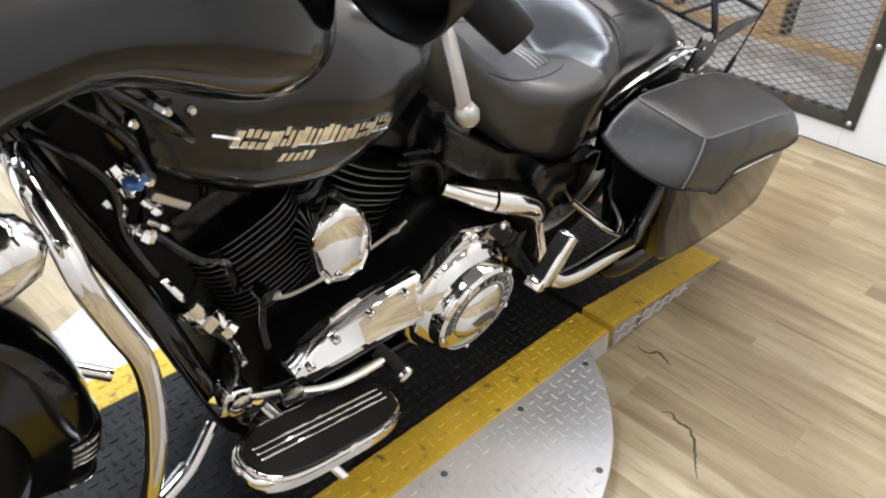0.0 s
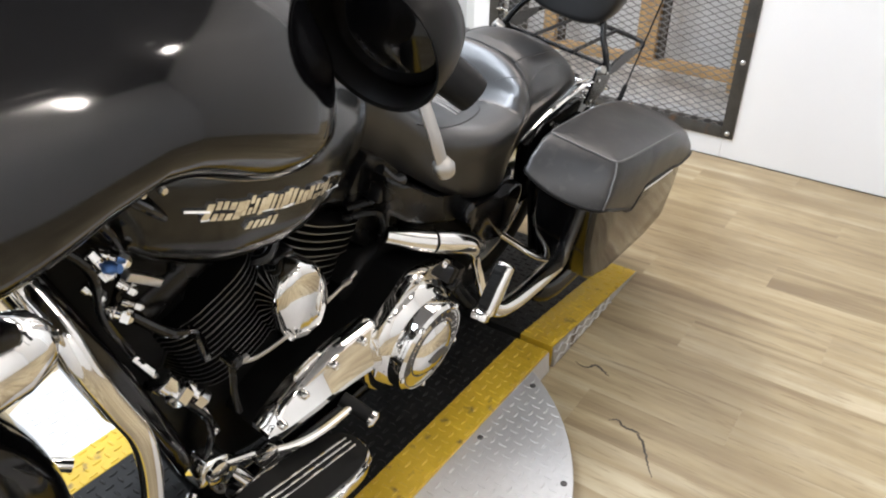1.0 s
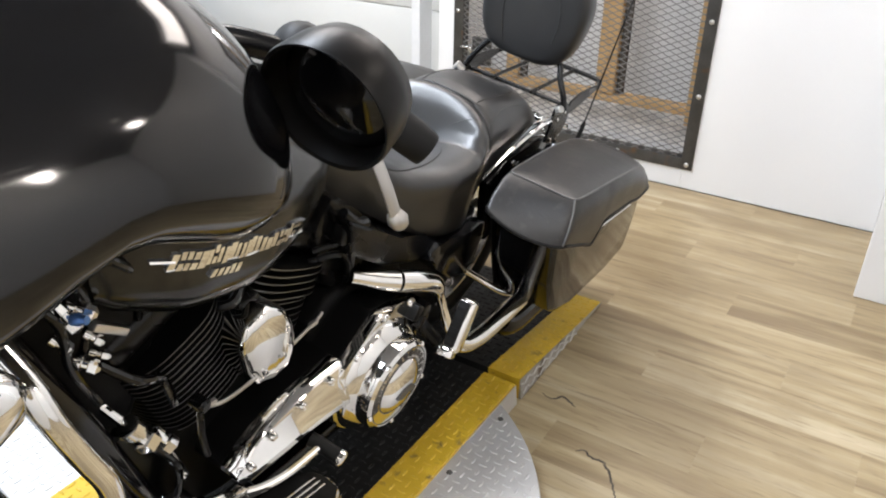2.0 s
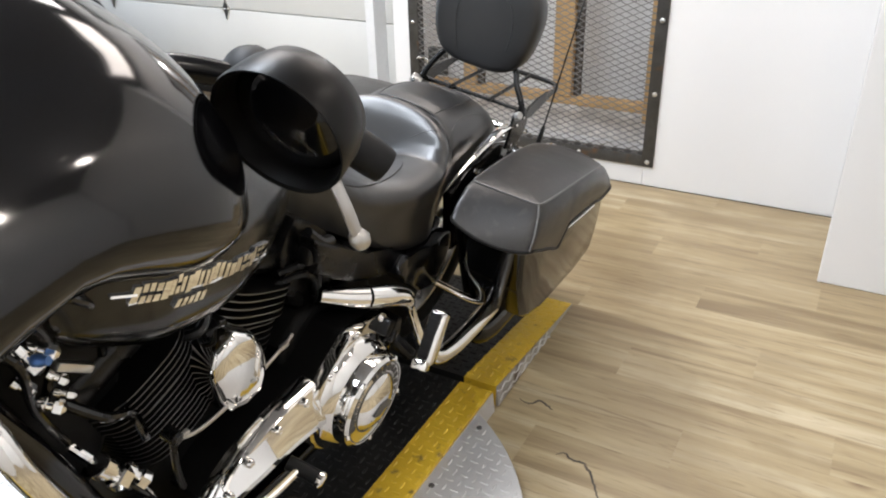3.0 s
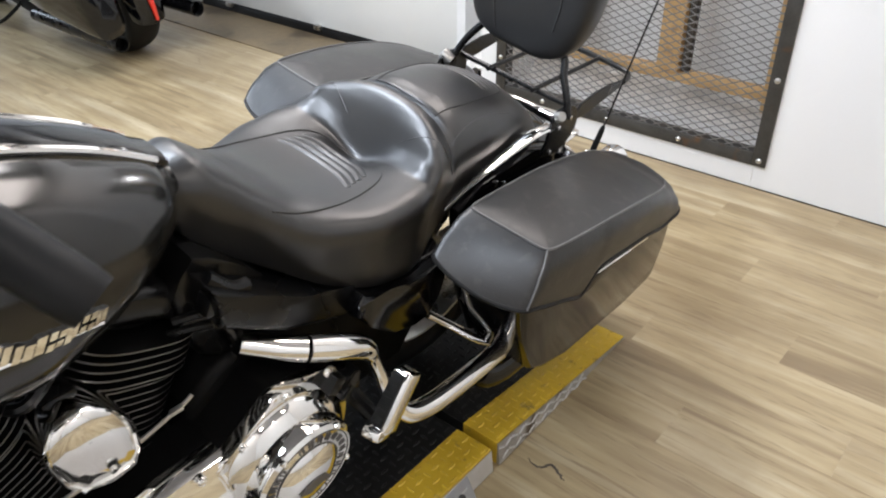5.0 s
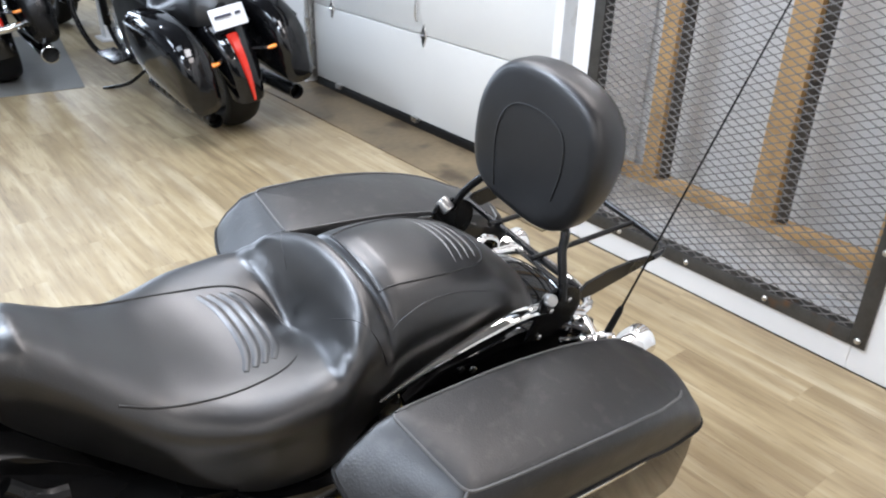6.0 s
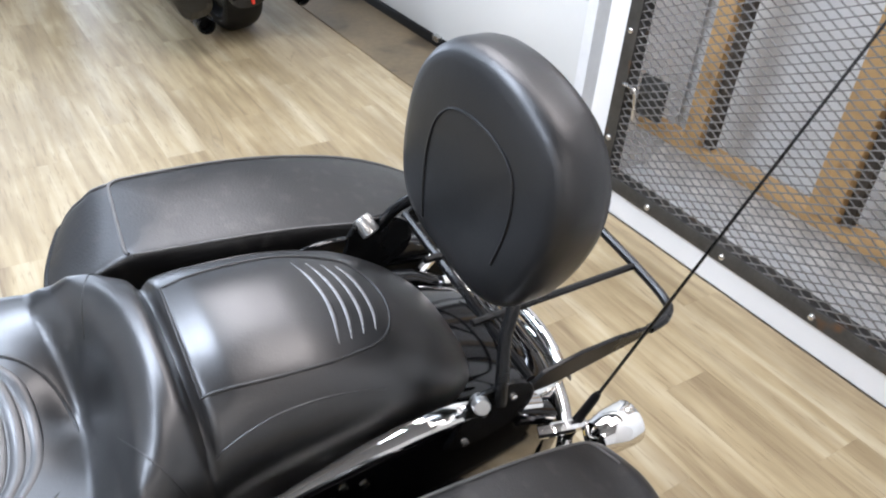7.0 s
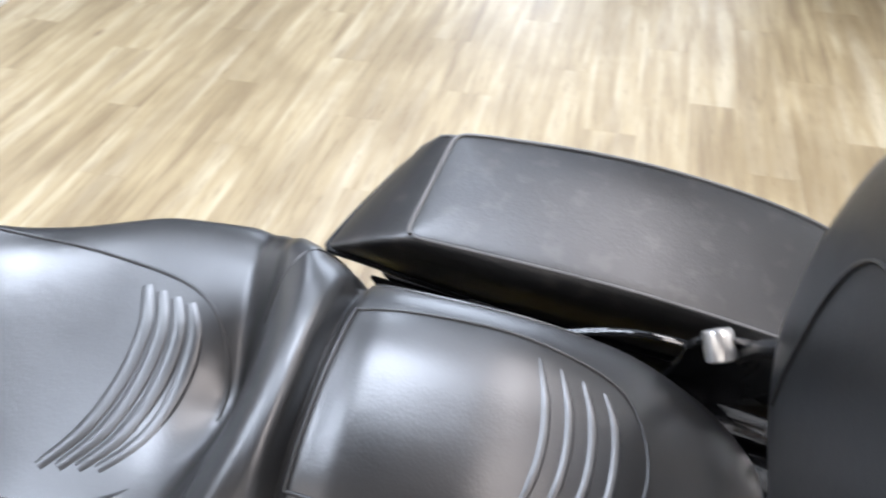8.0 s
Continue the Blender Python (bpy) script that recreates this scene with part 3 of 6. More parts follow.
def bar_marks(bm, inside, x0, x1, y0, y1, z, step=0.0255, height=0.0019):
    """Raised tread bars in a chequered weave."""
    nx, ny = int((x1 - x0) / step), int((y1 - y0) / step)
    for i in range(nx + 1):
        for j in range(ny + 1):
            cx, cy = x0 + (i + 0.5) * step, y0 + (j + 0.5) * step
            if not inside(cx, cy):
                continue
            a = math.pi / 2 if (i + j) % 2 else 0.0
            d, n = Vector((math.cos(a), math.sin(a), 0)), Vector((-math.sin(a), math.cos(a), 0))
            zc = z(cx, cy) if callable(z) else z
            c = Vector((cx, cy, zc))
            lo = [bm.verts.new(c + d * (u * 0.0112) + n * (w * 0.0034)) for u, w in ((-1, 0), (-0.5, -1), (0.5, -1), (1, 0), (0.5, 1), (-0.5, 1))]
            hi = [bm.verts.new(c + d * (u * 0.0085) + n * (w * 0.0015) + Vector((0, 0, height))) for u, w in ((-1, 0), (-0.5, -1), (0.5, -1), (1, 0), (0.5, 1), (-0.5, 1))]
            bm.faces.new(hi)
            for k in range(6):
                bm.faces.new((lo[k], lo[(k + 1) % 6], hi[(k + 1) % 6], hi[k]))


def in_disc(x, y, r=TR - 0.012):
    return (x - TC[0]) ** 2 + (y - TC[1]) ** 2 < r * r


b = bmesh.new()
lathe(b, [(TR - 0.004, 0.004), (TR, 0.012), (TR, DZ - 0.012), (TR - 0.002, DZ - 0.008)], Matrix.Translation((*TC, 0)), 96)
disc = part("disc", b, PLATE, turn, "bare aluminium tread-plate disc")
b = bmesh.new()
bar_marks(b, lambda x, y: in_disc(x, y) and (y < SY0 - 0.012 or y > SY3 + 0.012), TC[0] - TR, TC[0] + TR, TC[1] - TR, TC[1] + TR, DZ - 0.008)
tagged(part("tread_weave", b, PLATE, disc, normals=False), kind="stuff")
X0, XG = -1.98, -0.013
b = bmesh.new()
rbox(b, ((X0 + XG) / 2, (SY1 + SY2) / 2, DZ / 2 + 0.002), (XG - X0, SY2 - SY1, DZ - 0.004), 0.0015, 1)
lane = part("lane", b, DECKBLACK, turn, "worn black painted tread-plate lane")
b = bmesh.new()
bar_marks(b, lambda x, y: y < SY2 - 0.008, X0, XG - 0.008, SY1 + 0.002, SY2, DZ)
tagged(part("tread_weave", b, DECKBLACK, lane, normals=False), kind="stuff")
for y0, y1 in ((SY0, SY1), (SY2, SY3)):
    b = bmesh.new()
    rbox(b, ((X0 + XG) / 2, (y0 + y1) / 2, DZ / 2 + 0.002), (XG - X0, y1 - y0, DZ - 0.004), 0.0015, 1)
    edge = part("edge_stripe", b, YELLOW, turn, "scuffed yellow edge stripe")
    b = bmesh.new()
    bar_marks(b, lambda x, y: y < y1 - 0.008, X0, XG - 0.008, y0 - 0.004, y1, DZ)
    tagged(part("tread_weave", b, YELLOW, edge, normals=False), kind="stuff")
    # folded aluminium skirt beyond the disc
    b = bmesh.new()
    s = -1 if y0 < 0.3 else 1
    yy = y0 if s < 0 else y1
    rings(b, [[(x, yy + s * 0.002, DZ - 0.004), (x, yy + s * 0.008, 0.004), (x, yy, 0.004)] for x in (-0.26, XG)])
    part("skirt", b, PLATE, turn, "bare aluminium skirt")
screws = [(-0.374, -0.02), (-0.385, -0.235), (-0.62, -0.03), (-0.15, -0.03), (-0.62, -0.26), (-0.86, -0.04)]
for sx, sy in screws:
    b = bmesh.new()
    lathe(b, [(0.0075, 0), (0.0075, 0.0012), (0.006, 0.003), (0.0025, 0.0032), (0.0015, 0.0015)], Matrix.Translation((sx, sy, DZ - 0.008)), 12)
    part("screw", b, BONE, turn)

ramp = thing("loading_ramp", "tread-plate loading ramp with a black lane and yellow edges", "ramp")
XE = 0.59


def ramp_z(x, y=0):
    return DZ + (0.005 - DZ) * max(0.0, x - 0.02) / (XE - 0.02)


def ramp_strip(name, y0, y1, mat, label):
    b = bmesh.new()
    xs = [0.009, 0.30, XE]
    rings(b, [[(x, y0, ramp_z(x)), (x, y1, ramp_z(x)), (x, y1, 0.003), (x, y0, 0.003)] for x in xs])
    p = part(name, b, mat, ramp, label)
    b = bmesh.new()
    bar_marks(b, lambda x, y: y < y1 - 0.008, 0.018, XE - 0.02, y0 - 0.003, y1, ramp_z)
    tagged(part("tread_weave", b, mat, p, normals=False), kind="stuff")


ramp_strip("lane", SY1, SY2, DECKBLACK, "worn black painted ramp lane")
ramp_strip("edge_stripe", SY0, SY1, YELLOW, "scuffed yellow edge stripe")
ramp_strip("edge_stripe", SY2, SY3, YELLOW, "scuffed yellow edge stripe")
for yy, s in ((SY0, -1), (SY3, 1)):
    b = bmesh.new()
    rings(b, [[(x, yy + s * 0.002, ramp_z(x) - 0.002), (x, yy + s * (0.003 + 0.006 * ramp_z(x) / DZ), 0.004), (x, yy, 0.004)] for x in (0.009, 0.15, 0.30, 0.45, XE)])
    sk = part("skirt", b, DULLPLATE, ramp, "dull aluminium tread-plate skirt")
    b = bmesh.new()
    for i in range(20):
        for k in range(2):
            x = 0.02 + i * 0.026
            if ramp_z(x) < 0.03:
                continue
            f = (k + 0.7) / 2.4
            c = Vector((x + 0.013 * k, yy + s * (0.003 + 0.006 * f), ramp_z(x) * (1 - f)))
            sl = 0.45 if (i + k) % 2 else -0.45
            tube(b, [c + Vector((-0.010, 0, -0.006 * sl * 2)), c + Vector((0.010, 0, 0.006 * sl * 2))], 0.0025, 5, 1)
    tagged(part("tread_weave", b, PLATE, sk), kind="stuff")

# ---- the motorcycle ----
bike = thing("motorcycle", "black touring motorcycle with chrome trim, leaning on the turntable", "motorcycle", pose(0, 0.39, DZ, 10.7, 0, 0))

# seat
SX = [-0.525, -0.505, -0.47, -0.43, -0.38, -0.30, -0.20, -0.13, -0.09, -0.062, -0.036, -0.012, 0.008, 0.03, 0.06, 0.14, 0.24, 0.32, 0.38, 0.415]
SW = [0.030, 0.058, 0.078, 0.095, 0.125, 0.172, 0.208, 0.209, 0.200, 0.188, 0.176, 0.166, 0.160, 0.155, 0.152, 0.150, 0.145, 0.128, 0.095, 0.045]
ST = [0.790, 0.826, 0.832, 0.806, 0.762, 0.711, 0.684, 0.679, 0.680, 0.702, 0.745, 0.766, 0.768, 0.760, 0.764, 0.758, 0.730, 0.682, 0.626, 0.566]
SB = [0.765, 0.725, 0.690, 0.655, 0.620, 0.566, 0.528, 0.515, 0.514, 0.518, 0.525, 0.533, 0.537, 0.548, 0.557, 0.565, 0.560, 0.550, 0.530, 0.520]
SR = [0.0, 0.0, 0.0, 0.003, 0.008, 0.020, 0.046, 0.062, 0.066, 0.050, 0.026, 0.008, 0.0, 0.0, 0.0, 0.0, 0.0, 0.0, 0.0, 0.0]


def ease(t):
    t = max(0.0, min(1.0, t))
    return t * t * (3 - 2 * t)


def seat_point(x, u):
    """u from -1 (bottom of one side) over 0 (the middle) to 1."""
    w, zb, rim = (table(SX, v, x) for v in (SW, SB, SR))
    a = (1 - u) * math.pi / 2
    c, s = math.cos(a), max(0.0, math.sin(a))
    y = w * math.copysign(abs(c) ** 0.80, c) * (1 - 0.15 * (1 - s) ** 4)
    # the riser behind the rider curves forward at both sides
    xs = x + 0.75 * min(y * y, 0.02) * math.exp(-((x + 0.06) / 0.12) ** 4)
    zt = table(SX, ST, xs) - 0.020 * math.exp(-((x - 0.014) / 0.008) ** 2)
    bowl = max(0.0, 1 - ((x + 0.17) / 0.17) ** 2)
    z = zb + (zt - zb) * s ** (0.50 - 0.24 * bowl) + rim * abs(c) ** 1.6 * s ** 0.35
    # the tuck under the riser
    z -= 0.030 * math.exp(-((xs + 0.080) / (0.040 if xs < -0.080 else 0.020)) ** 2) * math.exp(-((y - 0.01) / 0.062) ** 2)
    return Vector((x, y, z))


def seat_z(x, y):
    w = table(SX, SW, x)
    c = min(1.0, abs(y) / w) ** (1 / 0.80)
    return seat_point(x, 1 - math.acos(c) * 2 / math.pi).z


b = bmesh.new()
rings(b, [[seat_point(-0.525 + 0.94 * i / 260, -1 + 2 * j / 60) for j in range(61)] for i in range(261)])
seat = part("seat", b, SEAT, bike, "black two-up seat with a dished front and ribbed panels", 60)


def on_seat(pts, r, name, mat=STITCH, sub=5, lift=0.0):
    line = catmull([(x, y, 0) for x, y in pts], sub)
    b = bmesh.new()
    tube(b, [(p.x, p.y, seat_z(p.x, p.y) + lift) for p in line], r, 10, 1, 0.62 if name == "rib" else 1.0)
    return part(name, b, mat, seat)


on_seat([(-0.38, -0.105), (-0.33, -0.115), (-0.24, -0.12), (-0.15, -0.105), (-0.105, -0.065), (-0.090, 0), (-0.105, 0.065), (-0.15, 0.105), (-0.24, 0.12), (-0.33, 0.115), (-0.42, 0.09)], 0.0019, "piping")
for k in range(4):
    x = -0.196 + 0.0160 * k
    on_seat([(x - 0.006, -0.086 + 0.003 * k), (x + 0.012, -0.045), (x + 0.019, 0.01), (x + 0.015, 0.060), (x, 0.098 - 0.003 * k)], [0.0062, 0.0082, 0.0082, 0.0082, 0.0062], "rib", SEAT, lift=-0.0022)
on_seat([(0.023, -0.078), (0.10, -0.086), (0.18, -0.084), (0.248, -0.062), (0.276, 0), (0.253, 0.062), (0.185, 0.084), (0.105, 0.086), (0.028, 0.078)], 0.0019, "piping")
on_seat([(0.023, -0.078), (0.024, 0), (0.028, 0.078)], 0.0021, "piping", lift=0.0008)
for k in range(4):
    x = 0.182 + 0.0180 * k
    on_seat([(x, -0.068 + 0.004 * k), (x + 0.010, -0.03), (x + 0.013, 0), (x + 0.010, 0.03), (x, 0.068 - 0.004 * k)], [0.002, 0.0042, 0.0042, 0.0042, 0.002], "rib", SEAT, lift=-0.0008)
for s in (-1, 1):
    on_seat([(-0.058, s * 0.068), (-0.048, s * 0.105), (-0.03, s * 0.14), (-0.008, s * 0.158)], 0.0009, "seam", SEAT)
    on_seat([(0.02, s * 0.128), (0.08, s * 0.118), (0.14, s * 0.116), (0.22, s * 0.119)], 0.0011, "seam", SEAT)


# saddlebags
LIDX = [-0.06, 0.02, 0.15, 0.30, 0.42, 0.50]
LIDTOP = [0.664, 0.660, 0.650, 0.625, 0.590, 0.560]
RIMX = [-0.105, -0.04, 0.03, 0.09, 0.104, 0.112, 0.145, 0.25, 0.36, 0.41, 0.46, 0.53, 0.56]
RIMZ = [0.578, 0.553, 0.525, 0.496, 0.492, 0.530, 0.543, 0.530, 0.510, 0.494, 0.486, 0.484, 0.486]


def smoothed(ring, rounds):
    """A closed line whose corners are eased."""
    for _ in range(rounds):
        ring = [ring[k - 1] * 0.25 + p * 0.5 + ring[(k + 1) % len(ring)] * 0.25 for k, p in enumerate(ring)]
    return ring


def lid_lines():
    """The top edge and the lower rim of a lid, station by station: front, outer side, rear, inner side."""
    top, rim = [], []
    for k in range(24):
        f = k / 24
        top.append(Vector((-0.054 + 0.016 * f, -0.236 - 0.160 * f, 0.664 - 0.008 * f)))
        rim.append(Vector((-0.150 + 0.046 * f - 0.050 * f * (1 - f), -0.238 - 0.184 * f, 0.612 - 0.036 * f - 0.056 * f * (1 - f))))
    for k in range(70):
        f = k / 70
        x, xr = -0.038 + 0.520 * f, -0.104 + 0.644 * f
        top.append(Vector((x, -0.396 - 0.018 * math.sin(math.pi * f) ** 0.7 + 0.012 * max(0.0, f - 0.8) * 5, table(LIDX, LIDTOP, x) - 0.006)))
        rim.append(Vector((xr, -0.422 - 0.006 * math.sin(math.pi * f), table(RIMX, RIMZ, xr))))
    for k in range(24):
        f = k / 24
        top.append(Vector((0.490 + 0.026 * math.sin(math.pi * f), -0.384 + 0.148 * f, 0.556 + 0.008 * f)))
        rim.append(Vector((0.545 + 0.020 * math.sin(math.pi * f), -0.418 + 0.186 * f, 0.486)))
    for k in range(70):
        f = k / 70
        x, xr = 0.495 - 0.549 * f, 0.540 - 0.690 * f
        top.append(Vector((x, -0.226 - 0.010 * f, table(LIDX, LIDTOP, x))))
        rim.append(Vector((xr, -0.250 + 0.012 * f, table([-0.15, -0.05, 0.10, 0.54], [0.612, 0.585, 0.545, 0.486], xr))))
    return smoothed(top, 4), smoothed(rim, 3)


def lid_rows():
    """Rings over a lid, from the middle of its top over the edge and down to the rim."""
    top, rim = lid_lines()
    rows = []
    for f, up in ((0.0, 0.004), (0.3, 0.004), (0.6, 0.0035), (0.85, 0.002), (0.95, 0.001)):
        row = []
        for p in top:
            q = p.lerp(Vector((min(0.42, max(0.03, p.x)), -0.316, p.z)), 1 - f)
            edge = p.z - table(LIDX, LIDTOP, p.x)
            if f == 0.0:
                q.x = round(q.x / 0.015) * 0.015
            row.append(Vector((q.x, q.y, table(LIDX, LIDTOP, q.x) + edge * f * f + up)))
        rows.append(row)
    rows.append(top)
    for f in (0.06, 0.2, 0.4, 0.6, 0.8, 0.94, 1.0):
        row = []
        for p, q in zip(top, rim):
            out = (Vector((q.x, q.y, 0)) - Vector((min(0.42, max(0.03, q.x)), -0.316, 0))).normalized()
            row.append(p.lerp(q, f) + out * (0.012 * math.sin(math.pi * f) + 0.006 * math.sin(math.pi * min(1.0, 3 * f))))
        rows.append(row)
    rows.append([q.lerp(Vector((min(0.42, max(0.03, q.x)), -0.316, q.z)), 0.10) + Vector((0, 0, 0.002)) for q in rim])
    rows.append([q.lerp(Vector((min(0.42, max(0.03, q.x)), -0.316, q.z)), 0.97) + Vector((0, 0, 0.012)) for q in rim])
    return rows


LIDROWS = lid_rows()


def saddlebag(s):
    b = bmesh.new()
    prof = [(-0.095, 0.590), (-0.02, 0.42), (0.045, 0.29), (0.09, 0.258), (0.19, 0.245), (0.45, 0.224), (0.585, 0.212), (0.615, 0.23), (0.615, 0.33), (0.60, 0.40), (0.560, 0.470), (0.53, 0.490), (0.30, 0.520), (0.14, 0.545)]
    slab(b, prof, s * -0.232, s * -0.398, 0.022, 4)
    bag = part("saddlebag", b, GLOSS, bike, "gloss black hard saddlebag")
    b = bmesh.new()
    slab(b, [(x, z) for x, z in prof], s * -0.226, s * -0.2305)
    part("inner_panel", b, ENGINE, bag, "matt black inner panel")
    b = bmesh.new()
    rings(b, [[(p.x, s * p.y, p.z) for p in row] for row in LIDROWS], cap=False)
    bmesh.ops.remove_doubles(b, verts=b.verts, dist=0.0002)
    lid = part("lid", b, LIDSKIN, bag, "lid covered in worn black leather", 60)

    def bead(name, pts, r, mat, label="", loop=False):
        b = bmesh.new()
        tube(b, [(p.x, s * p.y, p.z) for p in pts], r, 7, 1, loop=loop)
        part(name, b, mat, lid, label)

    edge, rim = LIDROWS[5], LIDROWS[12]
    bead("piping", [p + Vector((0, 0, 0.0008)) for p in edge[0:25]], 0.0024, PIPING)
    bead("piping", [p + Vector((0, -0.0008, 0.0008)) for p in edge[24:96]], 0.0024, PIPING)
    bead("piping", [p + Vector((0, 0, 0.0006)) for p in edge[112:188]], 0.0020, PIPING)
    bead("piping", [row[24] + Vector((-0.0004, -0.0008, 0)) for row in LIDROWS[5:13]], 0.0022, PIPING)
    bead("edge_seal", [p - Vector((0, 0, 0.002)) for p in rim], 0.0042, RUBBER, "black rubber lid seal", True)
    # latch and trim plate on the outer side
    b = bmesh.new()
    rbox(b, (0.118, s * -0.408, 0.492), (0.030, 0.022, 0.040), 0.005)
    latch = part("latch", b, SATIN, bag, "black lid latch")
    b = bmesh.new()
    tube(b, [(0.125, s * -0.4220, 0.522), (0.15, s * -0.4260, 0.528), (0.25, s * -0.4270, 0.516), (0.36, s * -0.4240, 0.497)], 0.0045, 8, 4)
    part("latch_bar", b, CHROME, bag, "thin chrome latch bar")
    b = bmesh.new()
    rbox(b, (0.245, s * -0.400, 0.447), (0.125, 0.006, 0.034), 0.002)
    part("latch_plate", b, SATIN, bag, "dark latch plate")
    return bag


for s in (1, -1):
    bag = saddlebag(s)
    if s < 0:
        bag.location, bag.rotation_euler = (0.055, -0.012, 0.0), (0, radians(1.8), 0)

# backrest
PADHALF = [(0.0, -0.133), (0.060, -0.131), (0.108, -0.112), (0.136, -0.070), (0.150, -0.008), (0.148, 0.045), (0.127, 0.090), (0.081, 0.122), (0.0, 0.134)]
PADROLL = radians(-2)
PADLINE = [(u * math.cos(PADROLL) + v * math.sin(PADROLL) - 0.017, v * math.cos(PADROLL) - u * math.sin(PADROLL) + 0.898) for u, v in PADHALF + [(-u, v) for u, v in PADHALF[-2:0:-1]]]
PADRIM = [Vector((p.x, p.y)) for p in catmull([(y, z, 0) for y, z in PADLINE + PADLINE[:1]], 6)[:-1]]
PADMID = Vector((-0.017, 0.898))
PADF = [0.02, 0.35, 0.65, 0.84, 0.91, 0.95, 0.98, 1.0]
PADX = [-0.053, -0.0525, -0.051, -0.0485, -0.0465, -0.043, -0.036, -0.024]


def pad_place(q, dx):
    return (0.399 + 0.08 * (q.y - 0.898) + dx, q.x, q.y)


b = bmesh.new()
rings(b, [[pad_place(PADMID + (p - PADMID) * f, dx) for p in PADRIM] for f, dx in list(zip(PADF, PADX)) + [(1.0, 0.006), (0.975, 0.020), (0.90, 0.030), (0.6, 0.032), (0.05, 0.032)]])
pad = part("backrest_pad", b, PADSKIN, bike, "black padded backrest", 60)


def pad_front(y, z):
    """A point on the front of the pad."""
    q = Vector((y, z)) - PADMID
    f = max(q.length / max(1e-6, (p - PADMID).length) if q.normalized().dot((p - PADMID).normalized()) > 0.995 else 0.0 for p in PADRIM)
    return pad_place(PADMID + q, table(PADF, PADX, f) - 0.0006)


b = bmesh.new()
seam_line = [(0.036, 0.795), (0.049, 0.838), (0.059, 0.882), (0.057, 0.925), (0.036, 0.954), (-0.005, 0.967), (-0.050, 0.966), (-0.081, 0.954), (-0.097, 0.928), (-0.104, 0.888), (-0.100, 0.838)]
tube(b, [pad_front(p.x, p.y) for p in catmull([(y, z, 0) for y, z in seam_line], 6)], 0.0016, 6, 1)
part("seam", b, PADSKIN, pad)

# backrest upright and rack
b = bmesh.new()
tube(b, [(0.362, -0.182, 0.680), (0.366, -0.168, 0.715), (0.378, -0.142, 0.752), (0.396, -0.115, 0.790), (0.404, -0.02, 0.815), (0.404, 0.05, 0.812), (0.394, 0.088, 0.780), (0.379, 0.122, 0.730), (0.370, 0.146, 0.675)], 0.0082, 12, 6)
upright = part("backrest_upright", b, SATIN, bike, "black tubular backrest hoop")
upright.location.x = -0.02
b = bmesh.new()
slab(b, [(-0.055, 0.81), (0.035, 0.81), (0.04, 0.87), (-0.06, 0.87)], 0.412, 0.418, 0.0015, 1, "yz")
part("pad_bracket", b, SATIN, upright, "flat black pad bracket")
for s, py in ((-1, 0.166), (1, 0.142)):
    b = bmesh.new()
    slab(b, [(0.305, 0.600), (0.322, 0.645), (0.322, 0.678), (0.337, 0.696), (0.368, 0.700), (0.405, 0.686), (0.430, 0.655), (0.42, 0.61), (0.36, 0.585)], s * py, s * (py + 0.007), 0.002, 1, sub=3)
    side = part("side_plate", b, SATIN, bike, "black backrest side plate")
    side.location.x = -0.02
    b = bmesh.new()
    k = 1.3 if s > 0 else 1.0
    lathe(b, [(0.008 * k, -0.006), (0.011 * k, -0.004), (0.011 * k, 0.014 * k), (0.0095 * k, 0.017 * k), (0.005 * k, 0.0175 * k)], aim((0.338 if s < 0 else 0.352, s * (py + (0.006 if s < 0 else -0.004)), 0.684), (-0.35, s * 0.75, 0.55)), 16)
    part("latch_knob", b, LEVER, side, "small metal latch knob")
    for hx, hz in ((0.392, 0.665), (0.350, 0.655), (0.335, 0.60)):
        b = bmesh.new()
        lathe(b, [(0.0055, 0), (0.0055, 0.003), (0.0035, 0.0045)], aim((hx, s * (py + 0.007), hz), (0, s, 0)), 12)
        part("bolt", b, CHROME, side)
RZ = 0.674
b = bmesh.new()
tube(b, [(0.628, -0.166, RZ), (0.668, -0.158, RZ), (0.690, -0.125, RZ), (0.694, 0, RZ), (0.690, 0.125, RZ), (0.668, 0.158, RZ), (0.628, 0.166, RZ)], 0.0070, 10, 5)
rack = part("luggage_rack", b, SATIN, bike, "black tubular luggage rack")
rack.location.x = -0.02
for s in (-1, 1):
    b = bmesh.new()
    slab(b, [(0.41, 0.645), (0.44, 0.680), (0.50, 0.690), (0.56, 0.688), (0.63, 0.681), (0.638, 0.674), (0.63, 0.667), (0.55, 0.656), (0.47, 0.644)], s * 0.163, s * 0.169, 0.0015, 1)
    part("rack_side", b, SATIN, rack)
    b = bmesh.new()
    tube(b, [(0.40, s * 0.062, RZ + 0.004), (0.690, s * 0.062, RZ)], 0.0055, 8, 1)
    part("rack_bar", b, SATIN, rack)
b = bmesh.new()
tube(b, [(0.425, -0.163, RZ - 0.004), (0.425, 0.163, RZ - 0.004)], 0.0065, 8, 1)
part("rack_bar", b, SATIN, rack)

# antenna
b = bmesh.new()
lathe(b, [(0.010, 0), (0.010, 0.02), (0.0075, 0.03), (0.0065, 0.085), (0.004, 0.095)], aim((0.508, -0.182, 0.50), (0.28, -0.02, 1.0)), 12)
part("antenna_base", b, RUBBER, bike, "black rubber antenna base")
b = bmesh.new()
tube(b, [(0.531, -0.184, 0.58), (0.690, -0.186, 1.12), (0.75, -0.188, 1.33)], [0.0026, 0.0020, 0.0014], 6, 4)
part("antenna_whip", b, SATIN, bike, "thin black antenna whip")

